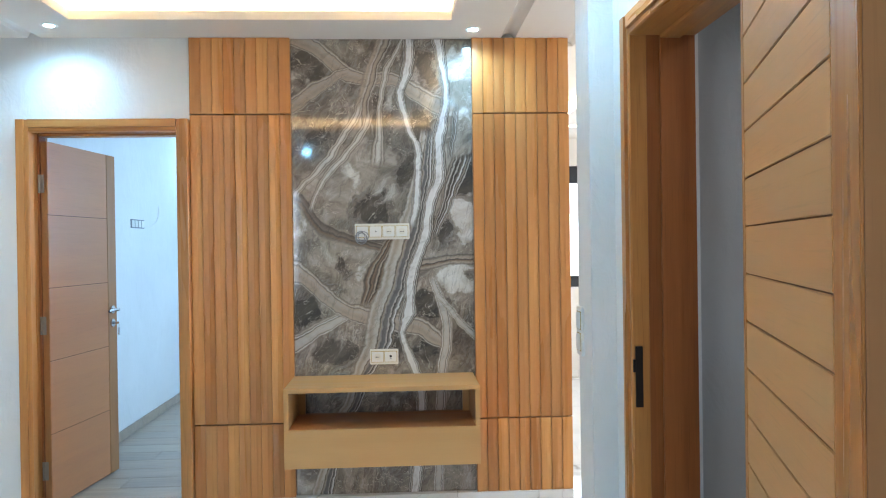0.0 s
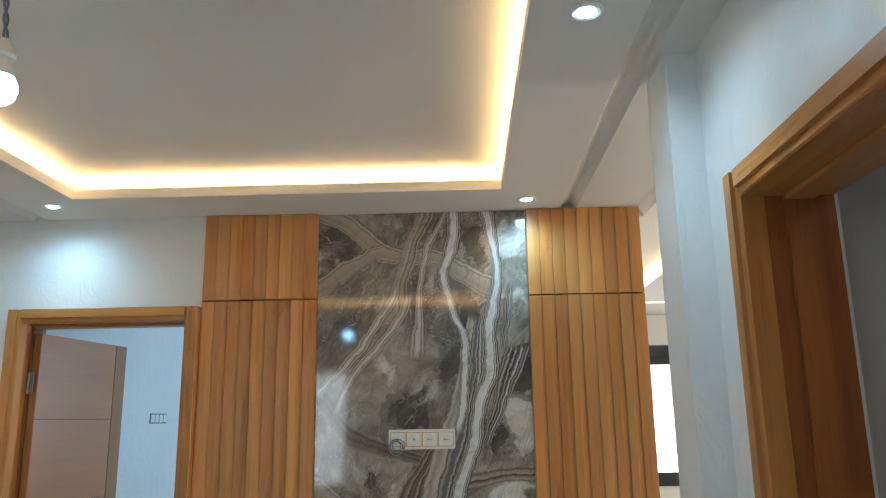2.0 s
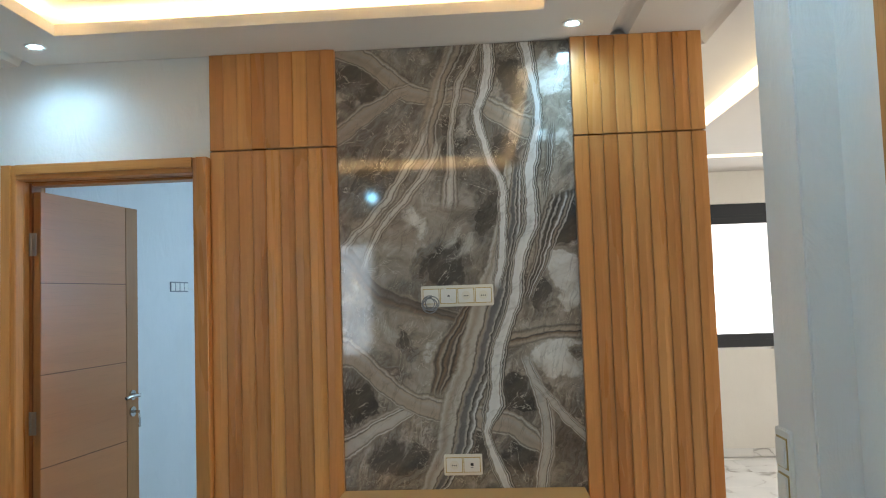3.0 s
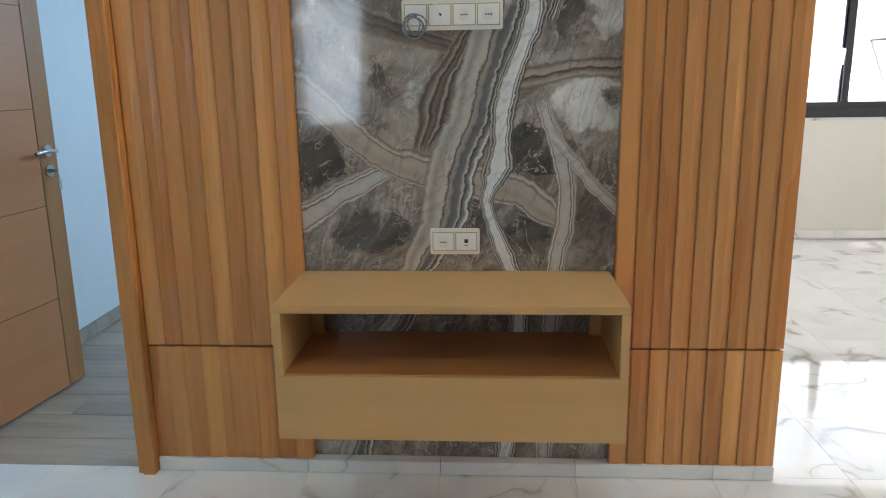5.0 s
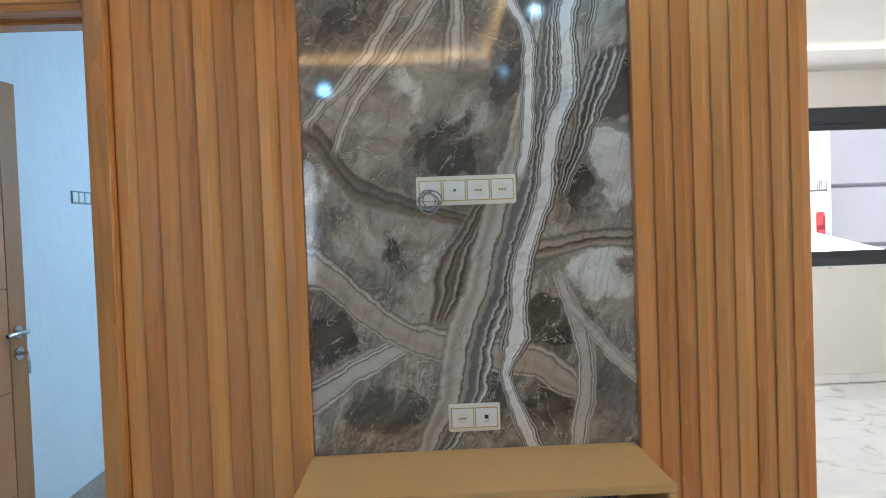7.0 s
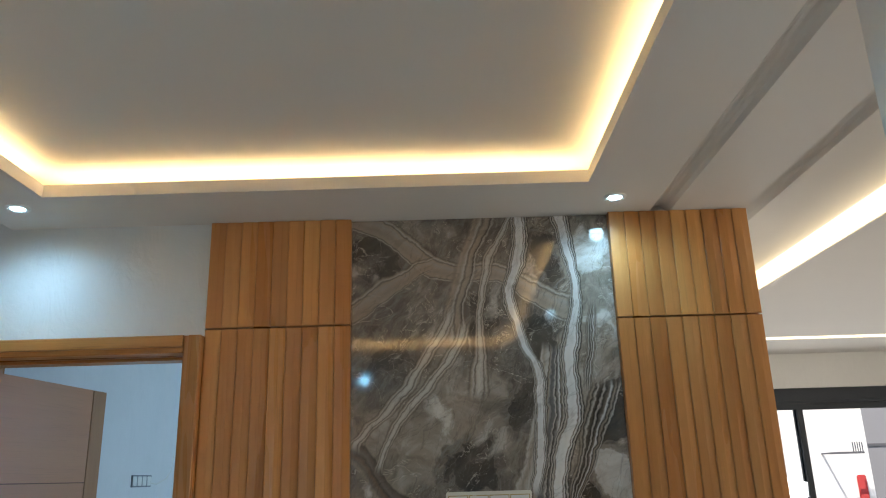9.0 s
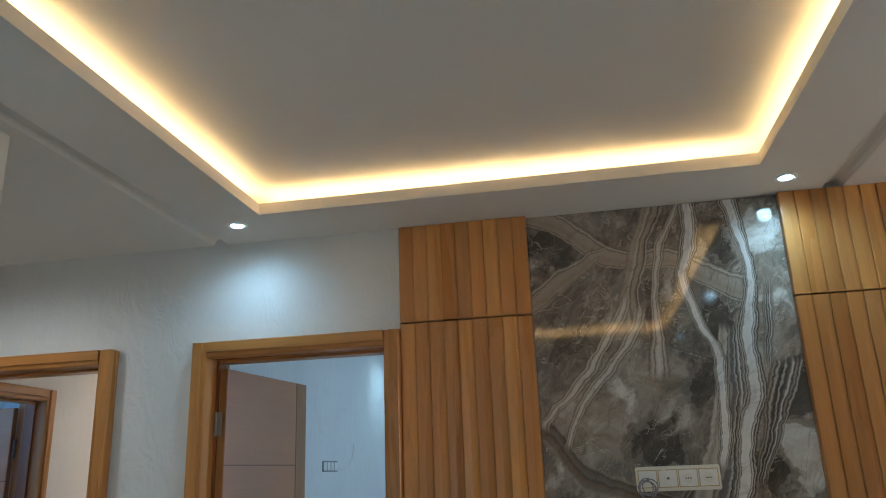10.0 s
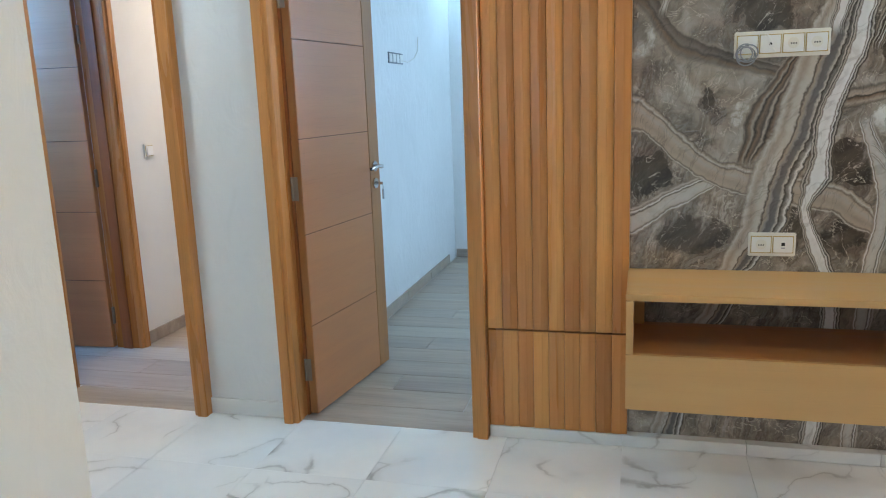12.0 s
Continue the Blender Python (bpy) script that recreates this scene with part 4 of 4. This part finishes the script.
for z in (-0.040, 0.040):
    part("gold_frame", boxes((-0.029, 0.029, -0.0115, -0.0098, z - 0.034, z + 0.034)), GOLD, root, "thin gold outline")
    part("rocker", boxes((-0.026, 0.026, -0.0165, -0.0114, z - 0.031, z + 0.031), bevel=0.002), MODULE, root)
gang_plate("light_switch", pose(-3.34, 5.27, 1.13, 0, 0, 90), 1, ["switch"], 0.085, 0.085, "small white light switch on the corridor wall", "switch")
# open socket box in the bedroom
root = tagged(empty("socket_box", pose(-2.08, 6.19, 1.637, 0, 0, 90)), "open grey four-gang socket box with a loose wire", "socket")
part("box_rim", boxes((-0.15, 0.15, -0.006, 0, -0.035, 0.035), bevel=0.002), CABLE, root)
for k in range(4):
    cx = -0.111 + k * 0.074
    part("box_cell", boxes((cx - 0.030, cx + 0.030, -0.009, -0.0058, -0.027, 0.027), bevel=0.002), MODULE, root)
bm = bmesh.new()
add_tube(bm, [(0.11, -0.006, -0.01), (0.18, -0.03, -0.02), (0.30, -0.04, 0.01), (0.40, -0.035, 0.06), (0.45, -0.03, 0.16)], 0.0022)
part("loose_wire", bm, PLASTIC, root, "loose white wire", True)

# ---- skirtings ----
def skirting(name, rows, material, label):
    root = tagged(empty(name), label, "skirting", "", "structure")
    for r in rows:
        part("skirting_tile", boxes(r, bevel=0.001), material, root)


T = 0.457
xs = [-1.109] + [-0.58 + T * i for i in range(4)] + [0.99]
xs = [x for x in xs if x <= 0.99]
skirting("baseboard_tv", [(a + 0.001, b - 0.001, 4.212, 4.262, 0.002, 0.049) for a, b in zip(xs, xs[1:])], TILE, "white marble skirting under the slats")
skirting("baseboard_doors", [(-2.402, -2.022, 4.228, 4.24, 0.002, 0.075)], TILE, "white marble skirting between the door frames")
skirting("baseboard_living", [(0.99 + T * i, 0.99 + T * (i + 1) - 0.002, 7.988, 8.0, 0.002, 0.075) for i in range(9)], TILE, "white marble skirting in the living room")
skirting("baseboard_right", [(0.788, 0.80, 0.4 + T * i, 0.4 + T * (i + 1) - 0.002, 0.002, 0.075) for i in range(2)] + [(0.70, 0.712, 2.662, 2.858, 0.002, 0.075)], TILE, "white marble skirting along the wall")
skirting("baseboard_bedroom", [(-2.08, -2.068, 4.41 + 0.6 * i, 4.41 + 0.6 * (i + 1) - 0.002, 0.002, 0.075) for i in range(5)] + [(-2.067 + 0.6 * i, -2.067 + 0.6 * (i + 1) - 0.002, 7.648, 7.66, 0.002, 0.075) for i in range(4)], PLANK, "grey-brown wood-look skirting in the bedroom")
skirting("baseboard_corridor", [(-3.34, -3.328, 5.082 + 0.42 * i, 5.082 + 0.42 * (i + 1) - 0.002, 0.002, 0.075) for i in range(3)], PLANK, "brown wood-look skirting in the corridor")

# ---- living room window ----
root = tagged(empty("window_1"), "wide anthracite sliding window with clear panes", "window", "", "structure")
wy0, wy1 = WY + 0.03, WY + 0.11
f = 0.05
part("window_frame", boxes((WX0, WX1, wy0, wy1, WZ0, WZ0 + f + 0.02), (WX0, WX1, wy0, wy1, WZ1 - 0.13, WZ1), (WX0, WX0 + f, wy0, wy1, WZ0 + f + 0.02, WZ1 - 0.13), (WX1 - f, WX1, wy0, wy1, WZ0 + f + 0.02, WZ1 - 0.13), bevel=0.002), ALU, root)
part("shutter_box", boxes((WX0 + f, WX1 - f, wy0 - 0.012, wy0 - 0.001, WZ1 - 0.105, WZ1 - 0.03), bevel=0.003), ALU, root)
mid = 2.81
z0, z1 = WZ0 + f + 0.02, WZ1 - 0.13
for i, (x0, x1) in enumerate(((WX0 + f, mid + 0.03), (mid - 0.03, WX1 - f))):
    y0 = wy0 + 0.008 + 0.034 * i
    sash = part("sash", boxes((x0, x0 + 0.05, y0, y0 + 0.028, z0, z1), (x1 - 0.05, x1, y0, y0 + 0.028, z0, z1), (x0 + 0.05, x1 - 0.05, y0, y0 + 0.028, z0, z0 + 0.05), (x0 + 0.05, x1 - 0.05, y0, y0 + 0.028, z1 - 0.05, z1), bevel=0.001), ALU, root)
    pane = part("pane", boxes((x0 + 0.045, x1 - 0.045, y0 + 0.010, y0 + 0.016, z0 + 0.045, z1 - 0.045)), GLASS, sash)
    pane.visible_shadow = False
part("window_sill", boxes((WX0, WX1, WY - 0.01, wy0 - 0.001, WZ0 - 0.02, WZ0 - 0.001), bevel=0.003), TILE, root)

# ---- outside ----
ASPH = matte("street_ground", (0.09, 0.088, 0.085), 0.9, 0.2, 0.4)
FAC1 = matte("white_facade", (0.82, 0.81, 0.79), 0.8, 0.08, 0.5)
FAC2 = matte("grey_facade", (0.27, 0.27, 0.285), 0.8, 0.1, 0.5)
JOINTD = plain("dark_facade_joint", (0.10, 0.10, 0.11), 0.7)
BLUEG = plain("facade_window_glass", (0.10, 0.16, 0.22), 0.1)
RED = matte("red_cloth", (0.5, 0.05, 0.05), 0.8)
setting("ground", boxes((-3000, 3000, 8.3, 3000, -3.6, -3.5)), ASPH, "dark street ground below the window", "ground")


def house(name, x0, x1, y0, y1, z1, material, label, windows=(), joints=()):
    """A house whose windows are (x, z) centres and whose dark facade joints are heights, all in the world."""
    root = tagged(empty(name, Matrix.Translation(((x0 + x1) / 2, y0, -3.5))), label, "house")
    hw, cx = (x1 - x0) / 2, (x0 + x1) / 2
    part("wall", boxes((-hw, hw, 0, y1 - y0, 0, z1 + 3.5)), material, root)
    part("roof", boxes((-hw - 0.15, hw + 0.15, -0.15, y1 - y0, z1 + 3.501, z1 + 3.7)), material, root)
    for z in joints:
        part("facade_joint", boxes((-hw, hw, -0.02, -0.001, z + 3.47, z + 3.53)), JOINTD, root)
    for wx, wz in windows:
        x, z = wx - cx, wz + 3.5
        win = part("window", boxes((x - 0.18, x + 0.18, -0.05, -0.001, z - 0.21, z + 0.21)), FAC1, root)
        part("pane", boxes((x - 0.135, x + 0.135, -0.062, -0.051, z - 0.165, z + 0.165)), BLUEG, win)
        part("window_sill", boxes((x - 0.22, x + 0.22, -0.12, -0.002, z - 0.26, z - 0.211)), FAC1, win)
    return root


house("apartment_house", 2.0, 8.14, 17.0, 27.0, 3.4, FAC1, "white apartment house with small windows across the street", [(6.17, 1.65), (3.6, 1.65)], [-1.2])
house("grey_house", 8.3, 18.0, 20.0, 28.0, 6.2, FAC2, "light grey panelled house across the street", (), [0.62 + 1.45 * k for k in range(-2, 4)])
root = tagged(empty("balcony_rail", Matrix.Translation((7.6, 16.6, 1.85))), "thin dark balcony rail on the white house", "railing")
part("rail", boxes((-0.42, 0.25, -0.015, 0.015, -0.02, 0.02), bevel=0.004), JOINTD, root)
for k in range(5):
    part("baluster", boxes((0.04 + 0.045 * k, 0.055 + 0.045 * k, -0.008, 0.008, 0.0205, 0.20)), JOINTD, root)
part("bracket", boxes((-0.40, -0.37, 0.0155, 0.3995, -0.015, 0.015)), JOINTD, root)
tagged(part("hanging_cloth", boxes((7.80, 7.98, 16.93, 16.985, 0.1, 1.43), bevel=0.02), RED), "red cloth hanging on the white house", "cloth")

# ---- floors ----
setting("floor_slab", boxes((-4.9, 5.6, -3.2, 8.25, -0.30, -0.003)), JOINT, "pale grey mortar bed under the floor tiles", "floor")
floor = tagged(empty("floor"), "glossy white marble tiles with grey veins", "floor", "", "structure")
bm = boxes((-T / 2 + 0.0004, T / 2 - 0.0004, -T / 2 + 0.0004, T / 2 - 0.0004, -0.0115, 0.0), bevel=0.0004)
tile_mesh = mesh_of("tile", bm, TILE)
for i in range(-10, 15):
    for j in range(-17, 10):
        cx, cy = -0.58 + T * (i + 0.5), 4.235 + T * (j + 0.5)
        if cy < 4.235:
            hall = -2.0 < cx + T / 2 and cx - T / 2 < 0.9 and cy > -3.1
            passage = cx <= 0.9 and 2.9 < cy and cx > -4.8
            living = cx > 0.8 and cy > 2.7 and cx < 5.5
            if not (hall or passage or living):
                continue
        elif not (cx > 0.95 and cx < 5.5 and cy < 8.1):
            continue
        ob = new("tile", tile_mesh)
        ob.parent = floor
        ob.location = (cx, cy, 0)
        ob.rotation_euler = (0, 0, math.pi / 2 * ((i * 7 + j * 3) % 4))

planks = tagged(empty("floor_wood"), "grey-brown wood-look plank floor", "floor", "", "structure")
PW, PL = 0.198, 1.196
plank_mesh = mesh_of("plank", boxes((-PL / 2, PL / 2, -PW / 2, PW / 2, -0.0115, 0.0), bevel=0.0008), PLANK)
part_mesh = mesh_of("plank", boxes((-0.32, 0.32, -PW / 2, PW / 2, -0.0115, 0.0), bevel=0.0008), PLANK)
for j in range(17):
    cy = 4.236 + (PW + 0.002) * (j + 0.5)
    for x0, x1 in ((-2.07, 0.80), (-4.69, -2.29)):
        if x0 < -3 and cy > 6.25:
            continue
        a, b = (x0, x1) if cy > 4.40 else ((-1.956, -1.176) if x0 > -3 else (-3.268, -2.468))
        x = a - 0.4 * ((j * 37) % 3)
        while x < b:
            lo, hi = max(x, a), min(x + PL, b)
            if hi - lo > 0.05:
                ob = new("plank", plank_mesh if hi - lo > 0.7 else part_mesh)
                ob.parent = planks
                ob.location = ((lo + hi) / 2, cy, 0)
                ob.scale = ((hi - lo) / (PL if hi - lo > 0.7 else 0.64), 1, 1)
            x += PL + 0.002
# dark side room behind the folded door
setting("floor_store", boxes((0.985, 2.3, 0.6, 2.745, -0.0118, 0.0)), PLANK, "dark plank floor of the side room", "floor")
